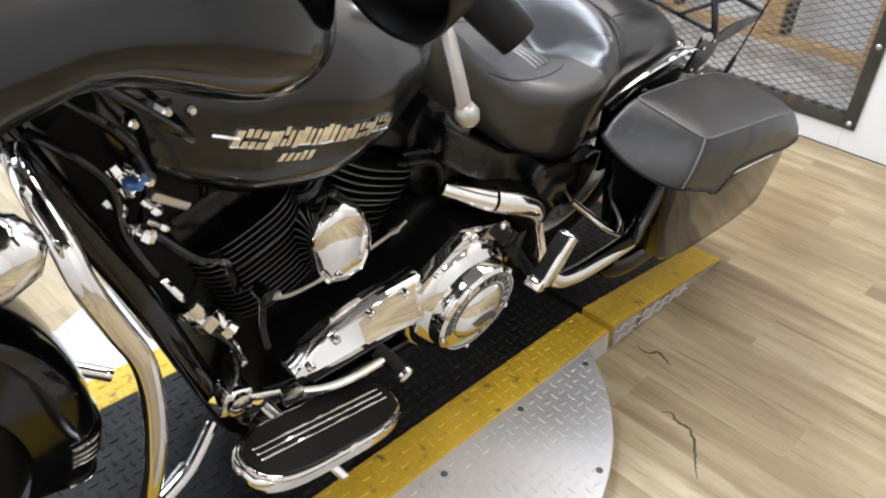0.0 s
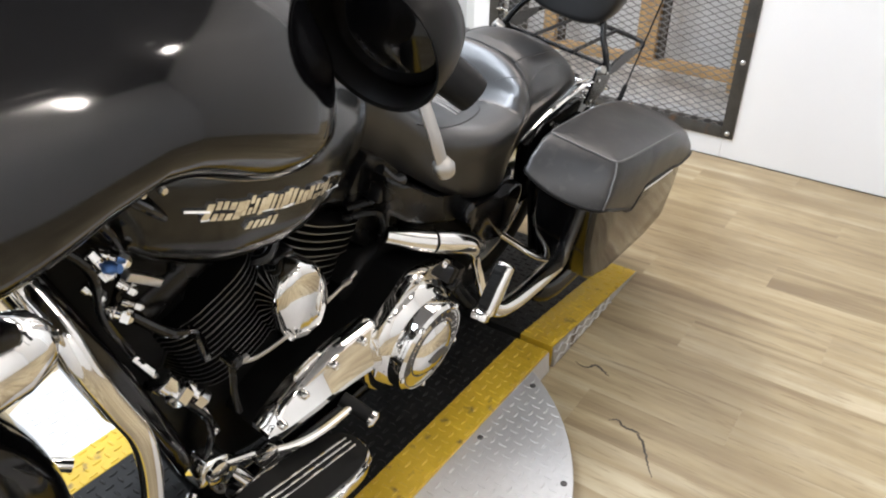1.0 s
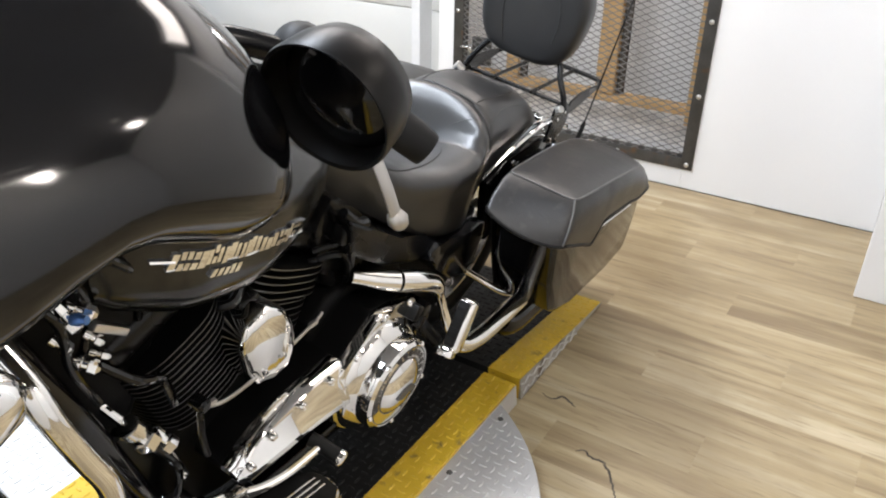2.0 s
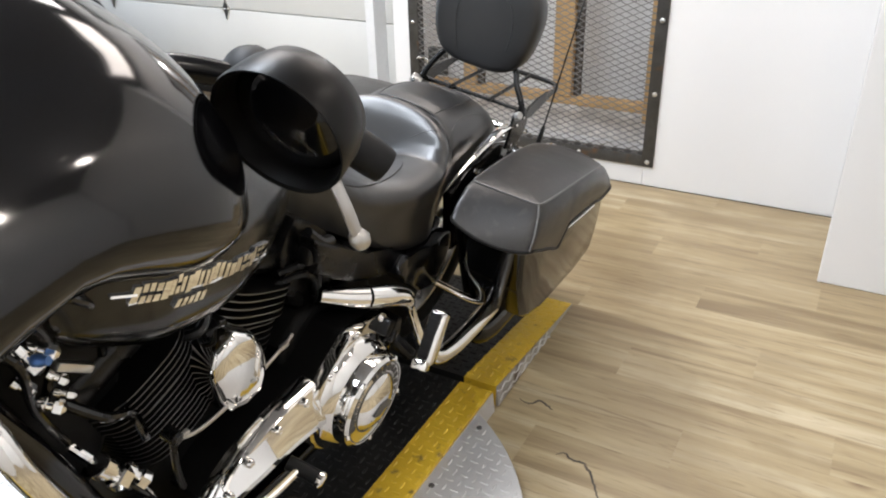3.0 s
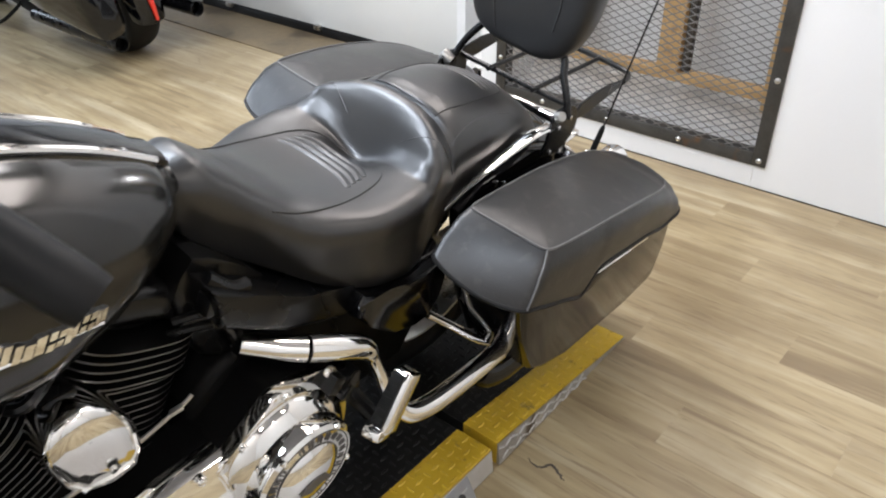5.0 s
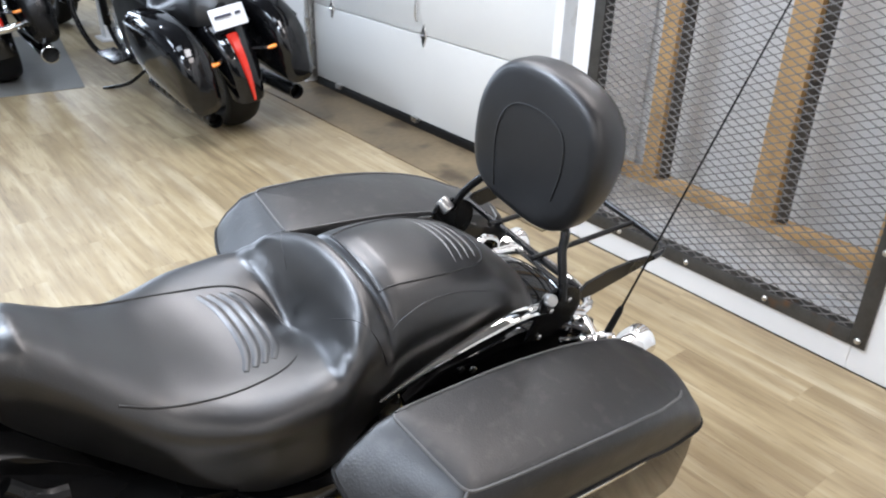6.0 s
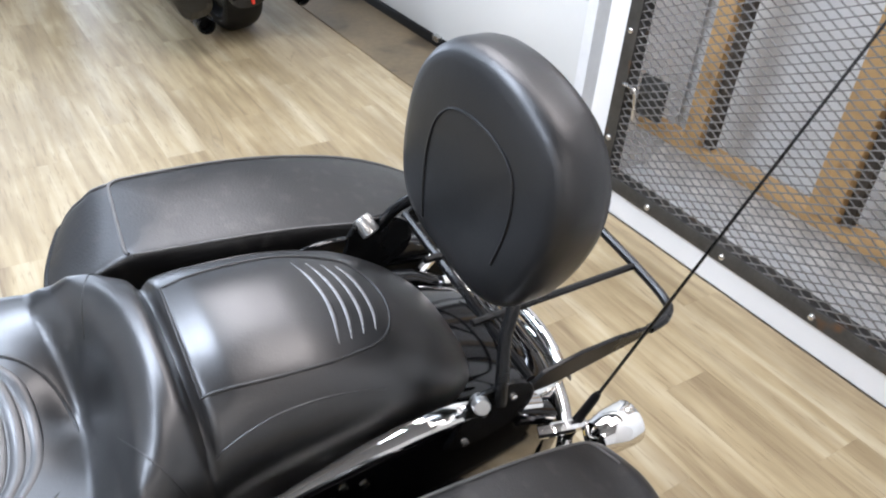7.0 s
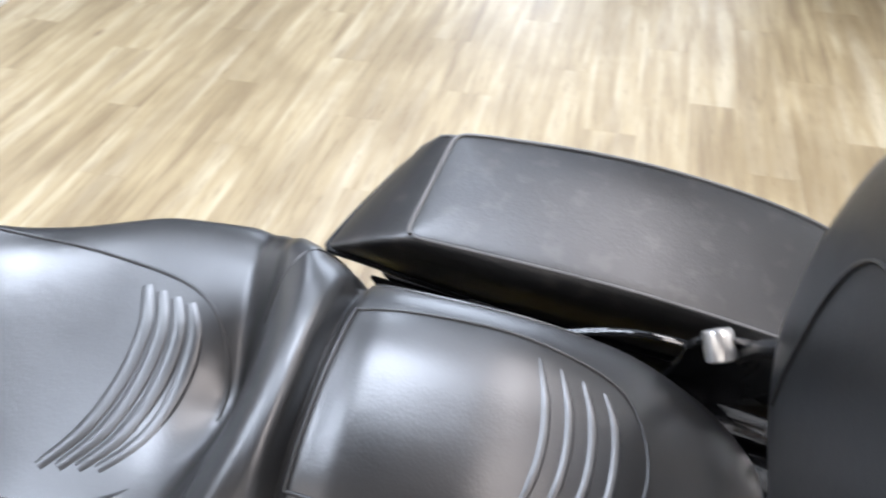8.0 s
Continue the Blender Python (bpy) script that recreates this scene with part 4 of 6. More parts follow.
# rear fender and its trim
b = bmesh.new()
rows = []
for i in range(41):
    a = radians(80 - 85 * i / 40)
    cx, cz, R = 0.24, 0.30, 0.335
    x, z = cx + (R + 0.03) * math.cos(a) * 1.12, cz + R * math.sin(a)
    nx, nz = math.cos(a), math.sin(a)
    row = []
    for j in range(17):
        t = math.pi * j / 16
        yy = 0.115 * math.cos(t)
        k = 0.055 * (math.sin(t) ** 0.6) - 0.055
        row.append((x + nx * k * 1.4, yy, z + nz * k * 1.4))
    rows.append(row + [(p[0] - nx * 0.006, p[1] * 0.95, p[2] - nz * 0.006) for p in reversed(row)])
rings(b, rows)
fender = part("rear_fender", b, GLOSS, bike, "gloss black rear fender")
# thin black bars that build the stripes reflected in the fender
b = bmesh.new()
for k in range(5):
    x = 0.475 + 0.018 * k
    rbox(b, (x, 0, 0.585 - 0.014 * k), (0.004, 0.13, 0.004), 0.001)
part("stripe_bar", b, SATIN, fender)
b = bmesh.new()
rows = []
for i in range(9):
    a = radians(31 - 20 * i / 8)
    x, z = 0.24 + 0.365 * math.cos(a) * 1.12, 0.30 + 0.335 * math.sin(a)
    row = []
    for j in range(13):
        t = math.pi * (0.08 + 0.84 * j / 12)
        k = 0.058 * (math.sin(t) ** 0.6) - 0.053
        row.append((x + math.cos(a) * k * 1.4, 0.119 * math.cos(t), z + math.sin(a) * k * 1.4))
    rows.append(row + [(p[0] - 0.004, p[1], p[2] - 0.004) for p in reversed(row)])
rings(b, rows)
trim = part("fender_tip_trim", b, CHROME, fender, "chrome fender tip trim with embossed marks")
b = bmesh.new()
for k in range(7):
    rbox(b, (0.640, -0.06 + 0.02 * k, 0.415), (0.003, 0.012, 0.016), 0.001, 1, (0, -20, 0))
part("emblem_bar", b, BONE, trim)
# chrome rails between the seat and the bags
for s in (-1, 1):
    b = bmesh.new()
    line = [(-0.01, 0.590), (0.06, 0.614), (0.12, 0.630), (0.19, 0.645), (0.26, 0.660), (0.33, 0.650), (0.44, 0.60)]
    pts = catmull([(x, s * (0.155 + 0.005 * (x > 0.2)), z) for x, z in line], 6)
    tube(b, pts, [0.003] * 1 + [0.003 + (0.010 if s < 0 else 0.001) * min(1, i / 20) for i in range(1, len(pts))], 10, 1, 0.5)
    part("fender_rail", b, CHROME if s < 0 else GLOSS, bike, "chrome fender rail" if s < 0 else "black fender rail")
    b = bmesh.new()
    slab(b, [(0.05, 0.55), (0.12, 0.585), (0.30, 0.60), (0.42, 0.565), (0.52, 0.50), (0.50, 0.36), (0.10, 0.36)], s * 0.118, s * 0.150, 0.006, 2)
    part("fender_strut", b, GLOSS, bike, "gloss black fender strut cover")
    for hx, hz in ((0.16, 0.575), (0.19, 0.560)):
        b = bmesh.new()
        lathe(b, [(0.007, 0), (0.007, 0.004), (0.004, 0.006)], aim((hx, s * 0.150, hz), (0, s, 0)), 10)
        part("bolt", b, CHROME, bike)
# rear lamp bar and turn signals
b = bmesh.new()
tube(b, [(0.50, -0.20, 0.46), (0.56, -0.13, 0.455), (0.60, 0, 0.455), (0.56, 0.13, 0.455), (0.50, 0.20, 0.46)], 0.013, 12, 5)
tube(b, [(0.47, -0.12, 0.54), (0.545, -0.10, 0.535), (0.57, 0, 0.53), (0.545, 0.10, 0.535), (0.47, 0.12, 0.54)], 0.011, 12, 5)
part("lamp_bar", b, CHROME, bike, "chrome rear lamp bar")
for s in (-1, 1):
    b = bmesh.new()
    lathe(b, [(0.012, -0.045), (0.027, -0.035), (0.034, -0.012), (0.036, 0.03), (0.034, 0.036)], aim((0.60, s * 0.195, 0.470), (1, 0, 0.05)), 24)
    sig = part("turn_signal", b, CHROME, bike, "chrome bullet turn signal")
    b = bmesh.new()
    lathe(b, [(0.030, 0.034), (0.026, 0.036), (0.015, 0.0365)], aim((0.60, s * 0.195, 0.470), (1, 0, 0.05)), 24)
    part("lens", b, RED, sig, "red lens")
    b = bmesh.new()
    tube(b, [(0.46, s * 0.17, 0.52), (0.50, s * 0.185, 0.53), (0.535, s * 0.18, 0.51), (0.52, s * 0.165, 0.48)], 0.010, 10, 4)
    part("antenna_bracket", b, CHROME, bike, "chrome bracket behind the saddlebag")

# tank
TX = [-1.10, -1.06, -0.98, -0.88, -0.78, -0.68, -0.60, -0.54, -0.50]
TW = [0.045, 0.095, 0.155, 0.186, 0.188, 0.170, 0.142, 0.105, 0.055]
TT = [0.915, 0.945, 0.968, 0.972, 0.958, 0.928, 0.893, 0.862, 0.835]
TB = [0.81, 0.752, 0.708, 0.665, 0.652, 0.676, 0.716, 0.756, 0.786]
b = bmesh.new()
rows = []
for i in range(61):
    x = -1.10 + 0.60 * i / 60
    w, zt, zb = (table(TX, v, x) for v in (TW, TT, TB))
    zm = zb + 0.42 * (zt - zb)
    row = []
    for j in range(48):
        a = 2 * math.pi * j / 48
        c, s = math.cos(a), math.sin(a)
        y = w * math.copysign(abs(c) ** 0.85, c)
        z = zm + (zt - zm) * abs(s) ** 0.9 if s >= 0 else zm - (zm - zb) * abs(s) ** 0.75
        row.append((x, y, z))
    rows.append(row)
rings(b, rows)
tank = part("fuel_tank", b, TANK, bike, "dark pearl black teardrop fuel tank", 60)
b = bmesh.new()
rows = []
for i in range(25):
    x = -1.0 + 0.50 * i / 24
    zt = table(TX, TT, x)
    w = 0.055 * (1 - 0.35 * i / 24)
    row = [(x, w * math.cos(math.pi * j / 12), zt - 0.006 + 0.016 * math.sin(math.pi * j / 12) ** 0.5) for j in range(13)]
    rows.append(row)
rings(b, rows)
console = part("tank_console", b, GLOSS, tank, "gloss black tank console")
b = bmesh.new()
for s in (-1, 1):
    tube(b, [(x, s * 0.058 * (1 - 0.35 * (x + 1.0) / 0.5), table(TX, TT, x) + 0.002) for x in (-1.0, -0.9, -0.8, -0.7, -0.6, -0.52)], 0.006, 8, 4)
part("console_trim", b, CHROME, tank, "chrome console trim")


def tank_side(x, z, s=-1):
    w, zt, zb = (table(TX, v, x) for v in (TW, TT, TB))
    zm = zb + 0.42 * (zt - zb)
    q = (z - zm) / (zt - zm) if z > zm else (zm - z) / (zm - zb)
    sn = min(0.999, max(0.0, q)) ** (1 / (0.9 if z > zm else 0.75))
    return s * w * math.sqrt(1 - sn * sn) ** 0.85


# chrome tank badge as plain slanted bars
b = bmesh.new()
rng = random.Random(7)


def badge_bar(bm, x0, z0, x1, z1, r):
    tube(bm, [(x, tank_side(x, z) - 0.003, z) for x, z in ((x0, z0), ((x0 + x1) / 2, (z0 + z1) / 2), (x1, z1))], r, 6, 1, 0.8)


def badge_block(bm, x, z, w, h, lean):
    """A slanted solid block that follows the tank's side."""
    rows = []
    for k in range(4):
        f = k / 3
        row = []
        for q, out in ((0.0, 0.0005), (0.0, 0.005), (1.0, 0.005), (1.0, 0.0005)):
            px, pz = x + w * q + lean * f, z + h * f - 0.20 * w * q
            row.append((px, tank_side(px, pz) - out, pz))
        rows.append(row)
    rings(bm, rows)


x = -0.950
while x < -0.692:
    f = (x + 0.950) / 0.258
    w = rng.choice((0.0065, 0.0085, 0.0105))
    h = (0.026 - 0.008 * f) * rng.choice((0.80, 0.92, 1.0))
    z0 = 0.815 - 0.052 * f + rng.choice((0.0, 0.002, 0.004))
    if rng.random() < 0.4:
        badge_block(b, x, z0, w, h * 0.38, 0.005)
        badge_block(b, x + 0.0075, z0 + h * 0.58, w, h * 0.42, 0.005)
    else:
        badge_block(b, x, z0, w, h, 0.013 * h / 0.024)
    x += w + 0.0022
for k in range(5):
    badge_block(b, -0.892 + 0.011 * k, 0.784 - 0.0030 * k, 0.0078, rng.choice((0.017, 0.013, 0.010)), 0.008)
badge_bar(b, -0.968, 0.833, -0.938, 0.826, 0.0035)
badge_bar(b, -0.950, 0.8155, -0.69, 0.7625, 0.0032)
part("tank_badge", b, CHROME, tank, "chrome tank badge of plain slanted blocks")


def fitting(bm, a, c, r):
    """A stepped union: collar, neck and six-sided nut."""
    a, c = Vector(a), Vector(c)
    n = (c - a).length
    lathe(bm, [(r * 0.7, 0), (r * 0.9, n * 0.04), (r * 0.9, n * 0.30), (r * 0.6, n * 0.34), (r * 0.6, n * 0.55)], aim(a, c - a), 12)
    lathe(bm, [(r * 0.85, n * 0.54), (r, n * 0.58), (r, n * 0.86), (r * 0.8, n * 0.9), (r * 0.4, n * 0.98)], aim(a, c - a), 6)


# engine
CY = [((-0.775, 0.0, 0.36), -22.5), ((-0.715, 0.0, 0.36), 22.5)]
for (ox, oy, oz), tilt in CY:
    m = pose(ox, oy, oz, 0, tilt, 0)
    b = bmesh.new()
    lathe(b, [(0.072, 0.02), (0.072, 0.29)], m, 28)
    cyl = part("cylinder", b, ENGINE, bike, "black cylinder barrel")
    for k in range(15):
        h = 0.075 + 0.0145 * k
        b = bmesh.new()
        big = 0.104 if k < 10 else 0.112
        outline = []
        for j in range(40):
            a = 2 * math.pi * j / 40
            c, s = math.cos(a), math.sin(a)
            outline.append(m @ Vector((big * math.copysign(abs(c) ** 0.62, c), (big + 0.012) * math.copysign(abs(s) ** 0.62, s), h)))
        up = m.to_3x3() @ Vector((0, 0, 1))
        low = [p - up * 0.0015 for p in outline]
        high = [p + up * 0.0015 for p in outline]
        lo, hi = [b.verts.new(p) for p in low], [b.verts.new(p) for p in high]
        b.faces.new(lo)
        b.faces.new(hi)
        for j in range(40):
            f = b.faces.new((lo[j], lo[(j + 1) % 40], hi[(j + 1) % 40], hi[j]))
            if abs(math.sin(2 * math.pi * (j + 0.5) / 40)) > 0.62:
                f.material_index = 1
        part("fin", b, [ENGINE, FINEDGE], cyl)
    b = bmesh.new()
    g = bmesh.ops.create_cube(b, size=1, matrix=m @ Matrix.Translation((0, 0, 0.325)) @ Matrix.Diagonal((0.20, 0.19, 0.06, 1)))
    bmesh.ops.bevel(b, geom=list(b.edges), offset=0.018, segments=3, profile=0.5, affect="EDGES")
    part("rocker_cover", b, SATIN, cyl, "black rocker cover")
b = bmesh.new()
slab(b, [(-0.93, 0.30), (-0.90, 0.20), (-0.78, 0.14), (-0.60, 0.14), (-0.56, 0.28), (-0.60, 0.42), (-0.74, 0.45), (-0.88, 0.42)], -0.10, 0.12, 0.02, 3, sub=2)
part("crankcase", b, ENGINE, bike, "black crankcase")
b = bmesh.new()
slab(b, [(-0.58, 0.18), (-0.56, 0.44), (-0.45, 0.50), (-0.27, 0.48), (-0.22, 0.30), (-0.28, 0.17)], -0.12, 0.14, 0.02, 3, sub=2)
part("gearbox", b, ENGINE, bike, "black gearbox case")
# inner primary and chrome outer primary
plate = rounded([(-0.585, 0.388), (-0.545, 0.415), (-0.470, 0.474), (-0.430, 0.470), (-0.345, 0.458), (-0.318, 0.400), (-0.300, 0.30), (-0.325, 0.22), (-0.39, 0.165), (-0.47, 0.160), (-0.535, 0.205), (-0.590, 0.265)], [0.02, 0.012, 0.010, 0.02, 0.012, 0.04, 0.05, 0.05, 0.05, 0.05, 0.05, 0.03])
NX = [-0.842, -0.825, -0.800, -0.750, -0.700, -0.640, -0.560, -0.500]
NT = [0.332, 0.348, 0.365, 0.388, 0.399, 0.405, 0.405, 0.395]
NB = [0.320, 0.310, 0.303, 0.300, 0.294, 0.281, 0.256, 0.226]


def nose_rows(y0, inset):
    rows = []
    for k in range(36):
        x = NX[0] + (NX[-1] - NX[0]) * k / 35
        zt, zb = table(NX, NT, x) - inset, table(NX, NB, x) + inset
        zr = zb + 0.42 * (zt - zb)
        d = min(1.0, (zt - zb) / 0.09)
        rows.append([(x, y0, zt), (x, -0.196, zt), (x, -0.203, zt - 0.004), (x, -0.206, zt - 0.010 * d), (x, -0.206 - 0.026 * d, zr + 0.012 * d), (x, -0.206 - 0.027 * d, zr), (x, -0.206, zb + 0.008 * d), (x, -0.196, zb), (x, y0, zb)])
    return rows


b = bmesh.new()
slab(b, plate, -0.10, -0.189)
slab(b, [(x, z) for x, z in zip(NX, NT)] + [(x, z) for x, z in zip(reversed(NX), reversed(NB))], -0.10, -0.1655)
part("inner_primary", b, ENGINE, bike, "black inner primary case")
b = bmesh.new()
rings(b, nose_rows(-0.166, 0.0))
slab(b, plate, -0.190, -0.214, 0.007, 3)
primary = part("primary_cover", b, CHROME, bike, "chrome primary cover", 30)
b = bmesh.new()
lathe(b, [(0.135, -0.030), (0.131, -0.004), (0.124, 0.004), (0.112, 0.018), (0.104, 0.022)], aim((-0.448, -0.222, 0.308), (0, -1, 0)), 40)
part("clutch_hub", b, CHROME, primary, "raised round chrome hub")
b = bmesh.new()
tube(b, [(-0.578, -0.206, 0.385), (-0.570, -0.222, 0.35), (-0.572, -0.226, 0.29)], 0.007, 10, 5, 0.6)
part("primary_rib", b, CHROME, primary, "raised chrome rib")
b = bmesh.new()
rbox(b, (-0.536, -0.226, 0.338), (0.030, 0.026, 0.046), 0.005, 2, (0, 32, 0))
part("inspection_plate", b, SATIN, primary, "small black inspection plate")
for bx, bz, bs in ((-0.352, 0.425, 0.028), (-0.325, 0.385, 0.022)):
    b = bmesh.new()
    rbox(b, (bx, -0.222, bz), (bs, 0.03, bs * 1.3), 0.005, 2, (0, 35, 0))
    part("cable_clip", b, SATIN, primary, "small black cable clip")
DC = Vector((-0.450, -0.240, 0.312))
b = bmesh.new()
lathe(b, [(0.106, 0), (0.106, 0.020), (0.103, 0.030), (0.096, 0.036), (0.092, 0.0345), (0.066, 0.0345), (0.062, 0.038), (0.052, 0.046), (0.035, 0.052), (0.015, 0.054)], aim(DC, (0, -1, 0)), 64)
derby = part("derby_cover", b, CHROME, primary, "round chrome clutch cover with an engraved ring", 30)
b = bmesh.new()
for rr in (0.0915, 0.0665):
    pts = [DC + Vector((rr * math.cos(2 * math.pi * k / 60), -0.0352, rr * math.sin(2 * math.pi * k / 60))) for k in range(60)]
    tube(b, pts, 0.0011, 5, 1, loop=True)
part("engraved_line", b, BONE, derby)
for k in range(22):
    a = radians(-72 + 14.2 * k) if k < 13 else radians(130 + 12 * (k - 13))
    if k > 18:
        continue
    c = DC + Vector((0.079 * math.cos(a), -0.0352, 0.079 * math.sin(a)))
    rd, tn = Vector((math.cos(a), 0, math.sin(a))), Vector((-math.sin(a), 0, math.cos(a)))
    b = bmesh.new()
    tube(b, [c - rd * 0.0068, c + rd * 0.0068], 0.0018, 6, 1)
    tube(b, [c - rd * 0.0060 + tn * 0.0065, c + rd * 0.0060 + tn * 0.0065], 0.0013, 6, 1)
    part("engraved_bar", b, BONE, derby)
b = bmesh.new()
slab(b, [(DC.x - 0.035, DC.z - 0.004), (DC.x - 0.01, DC.z + 0.012), (DC.x + 0.02, DC.z + 0.006), (DC.x + 0.034, DC.z - 0.016), (DC.x + 0.012, DC.z - 0.012), (DC.x - 0.012, DC.z - 0.018)], -0.2935, -0.2955, 0, 1, sub=3)
part("emblem_mark", b, BONE, derby, "plain dark emblem shape")
for k in range(5):
    a = radians(50 + 72 * k)
    b = bmesh.new()
    lathe(b, [(0.0062, 0), (0.0062, 0.003), (0.004, 0.005), (0.002, 0.003)], aim(DC + Vector((0.099 * math.cos(a), -0.0335, 0.099 * math.sin(a))), (0, -1, 0)), 10)
    part("screw", b, CHROME, derby)
for bx, bz in ((-0.826, 0.354), (-0.775, 0.390), (-0.70, 0.408), (-0.62, 0.413), (-0.542, 0.420), (-0.456, 0.472), (-0.363, 0.457)):
    b = bmesh.new()
    lathe(b, [(0.0085, 0), (0.0085, 0.012), (0.0065, 0.015), (0.0035, 0.013)], aim((bx + 0.009, -0.205, bz - 0.014), (0, -1, 0.1)), 12)
    part("bolt", b, CHROME, primary)
# horn cover
b = bmesh.new()
prof = rounded([(-0.735, 0.612), (-0.776, 0.588), (-0.784, 0.540), (-0.769, 0.480), (-0.748, 0.440), (-0.702, 0.421), (-0.662, 0.428), (-0.652, 0.462), (-0.657, 0.535), (-0.690, 0.592)], [0.03, 0.03, 0.02, 0.004, 0.006, 0.006, 0.006, 0.006, 0.03, 0.03])
cx, cz = -0.716, 0.515
rows = []
for y, f in ((-0.095, 0.93), (-0.10, 0.97), (-0.148, 1.0), (-0.157, 0.97), (-0.164, 0.90), (-0.169, 0.70), (-0.172, 0.35), (-0.173, 0.10)):
    rows.append([(cx - 0.009 + (x - cx) * f, y, cz + 0.014 + 0.02 * (1 - f) + (z - cz) * f) for x, z in prof])
rings(b, rows)
horn = part("horn_cover", b, CHROME, bike, "chrome waterfall horn cover", 40)
b = bmesh.new()
rbox(b, (-0.741, -0.10, 0.60), (0.05, 0.05, 0.05), 0.008)
tube(b, [(-0.80, -0.09, 0.62), (-0.78, -0.12, 0.635), (-0.74, -0.10, 0.64)], 0.009, 8)
part("horn_bracket", b, SATIN, bike, "black horn bracket")
# linkage and small engine hardware
b = bmesh.new()
tube(b, [(-0.875, -0.155, 0.495), (-0.83, -0.165, 0.485), (-0.72, -0.160, 0.485), (-0.60, -0.15, 0.500), (-0.57, -0.145, 0.505)], 0.0036, 8)
rbox(b, (-0.86, -0.158, 0.493), (0.024, 0.010, 0.010), 0.003)
rbox(b, (-0.60, -0.15, 0.500), (0.022, 0.010, 0.010), 0.003)
part("shift_rod", b, LEVER, bike, "thin chrome shift rod")
b = bmesh.new()
tube(b, [(-0.875, -0.15, 0.50), (-0.88, -0.16, 0.44), (-0.872, -0.165, 0.385)], 0.006, 8)
lathe(b, [(0.013, -0.014), (0.013, 0.012), (0.008, 0.016)], aim((-0.875, -0.15, 0.50), (0, -1, 0)), 12)
part("shift_arm", b, SATIN, bike, "black shift arm")
b = bmesh.new()
for x0, z0 in ((-0.56, 0.62), (-0.57, 0.60)):
    tube(b, [(x0, -0.10, z0), (x0 + 0.05, -0.13, z0 + 0.01), (x0 + 0.085, -0.13, z0 - 0.03), (x0 + 0.10, -0.12, z0 - 0.09)], 0.007, 8)
rbox(b, (-0.505, -0.125, 0.655), (0.055, 0.05, 0.045), 0.008, 2, (0, 20, 0))
tube(b, [(-0.52, -0.13, 0.70), (-0.49, -0.14, 0.67), (-0.46, -0.14, 0.66)], 0.013, 10)
part("hose_fitting", b, SATIN, bike, "black hose fitting")
b = bmesh.new()
slab(b, [(-0.56, 0.66), (-0.52, 0.72), (-0.46, 0.68), (-0.40, 0.62), (-0.36, 0.53), (-0.42, 0.47), (-0.52, 0.52)], -0.105, 0.105, 0.012, 2, sub=2)
part("battery_box", b, SATIN, bike, "satin black battery box")
for a0, a1, r in (((-1.075, -0.12, 0.800), (-1.06, -0.145, 0.765), 0.014), ((-1.055, -0.11, 0.785), (-1.03, -0.14, 0.770), 0.012), ((-1.085, -0.12, 0.755), (-1.07, -0.14, 0.735), 0.011), ((-1.04, -0.12, 0.735), (-1.025, -0.14, 0.72), 0.010), ((-1.06, -0.12, 0.70), (-1.04, -0.15, 0.69), 0.013), ((-1.03, -0.11, 0.69), (-1.01, -0.13, 0.68), 0.009)):
    b = bmesh.new()
    fitting(b, a0, a1, r * 0.85)
    part("hose_fitting", b, CHROME, bike, "small chrome hose fitting")
b = bmesh.new()
rbox(b, (-1.008, -0.128, 0.728), (0.062, 0.015, 0.013), 0.003, 2, (0, 38, 0))
part("regulator_clip", b, BRUSHED, bike, "small chrome clip")
for k, line in enumerate([
        [(-1.12, -0.10, 0.90), (-1.06, -0.13, 0.84), (-1.03, -0.12, 0.76), (-1.04, -0.10, 0.66)],
        [(-1.15, -0.10, 0.86), (-1.09, -0.14, 0.80), (-1.07, -0.13, 0.70), (-1.03, -0.12, 0.60)],
        [(-1.10, -0.12, 0.93), (-1.02, -0.15, 0.86), (-0.97, -0.14, 0.80), (-0.95, -0.11, 0.70)],
        [(-1.02, -0.11, 0.66), (-0.98, -0.14, 0.62), (-0.93, -0.13, 0.58), (-0.90, -0.12, 0.50)],
        [(-1.00, -0.10, 0.50), (-0.96, -0.14, 0.46), (-0.92, -0.15, 0.38), (-0.93, -0.15, 0.30)]]):
    b = bmesh.new()
    tube(b, line, 0.0065 if k != 3 else 0.0085, 10, 6)
    part("hose", b, GLOSS, bike, "black hose")
for hx, hz in ((-1.055, 0.868), (-1.015, 0.872), (-0.985, 0.865)):
    b = bmesh.new()
    lathe(b, [(0.007, -0.02), (0.007, 0.0), (0.0045, 0.003)], aim((hx, -0.150, hz), (0, -1, 0.2)), 6)
    part("bolt", b, CHROME, bike)
b = bmesh.new()
lathe(b, [(0.006, -0.012), (0.008, -0.010), (0.0085, 0.0), (0.006, 0.004), (0.006, 0.010)], aim((-1.062, -0.15, 0.788), (0.4, -1, 0.3)), 12)
part("plug_collar", b, BLUEPLUG, bike, "blue anodised collar")
b = bmesh.new()
slab(b, [(-1.13, 0.84), (-1.04, 0.90), (-0.93, 0.86), (-0.90, 0.72), (-0.93, 0.52), (-1.00, 0.42), (-1.06, 0.60)], -0.085, 0.10, 0.02, 2, sub=2)
part("wiring_box", b, ENGINE, bike, "black wiring and regulator housing")

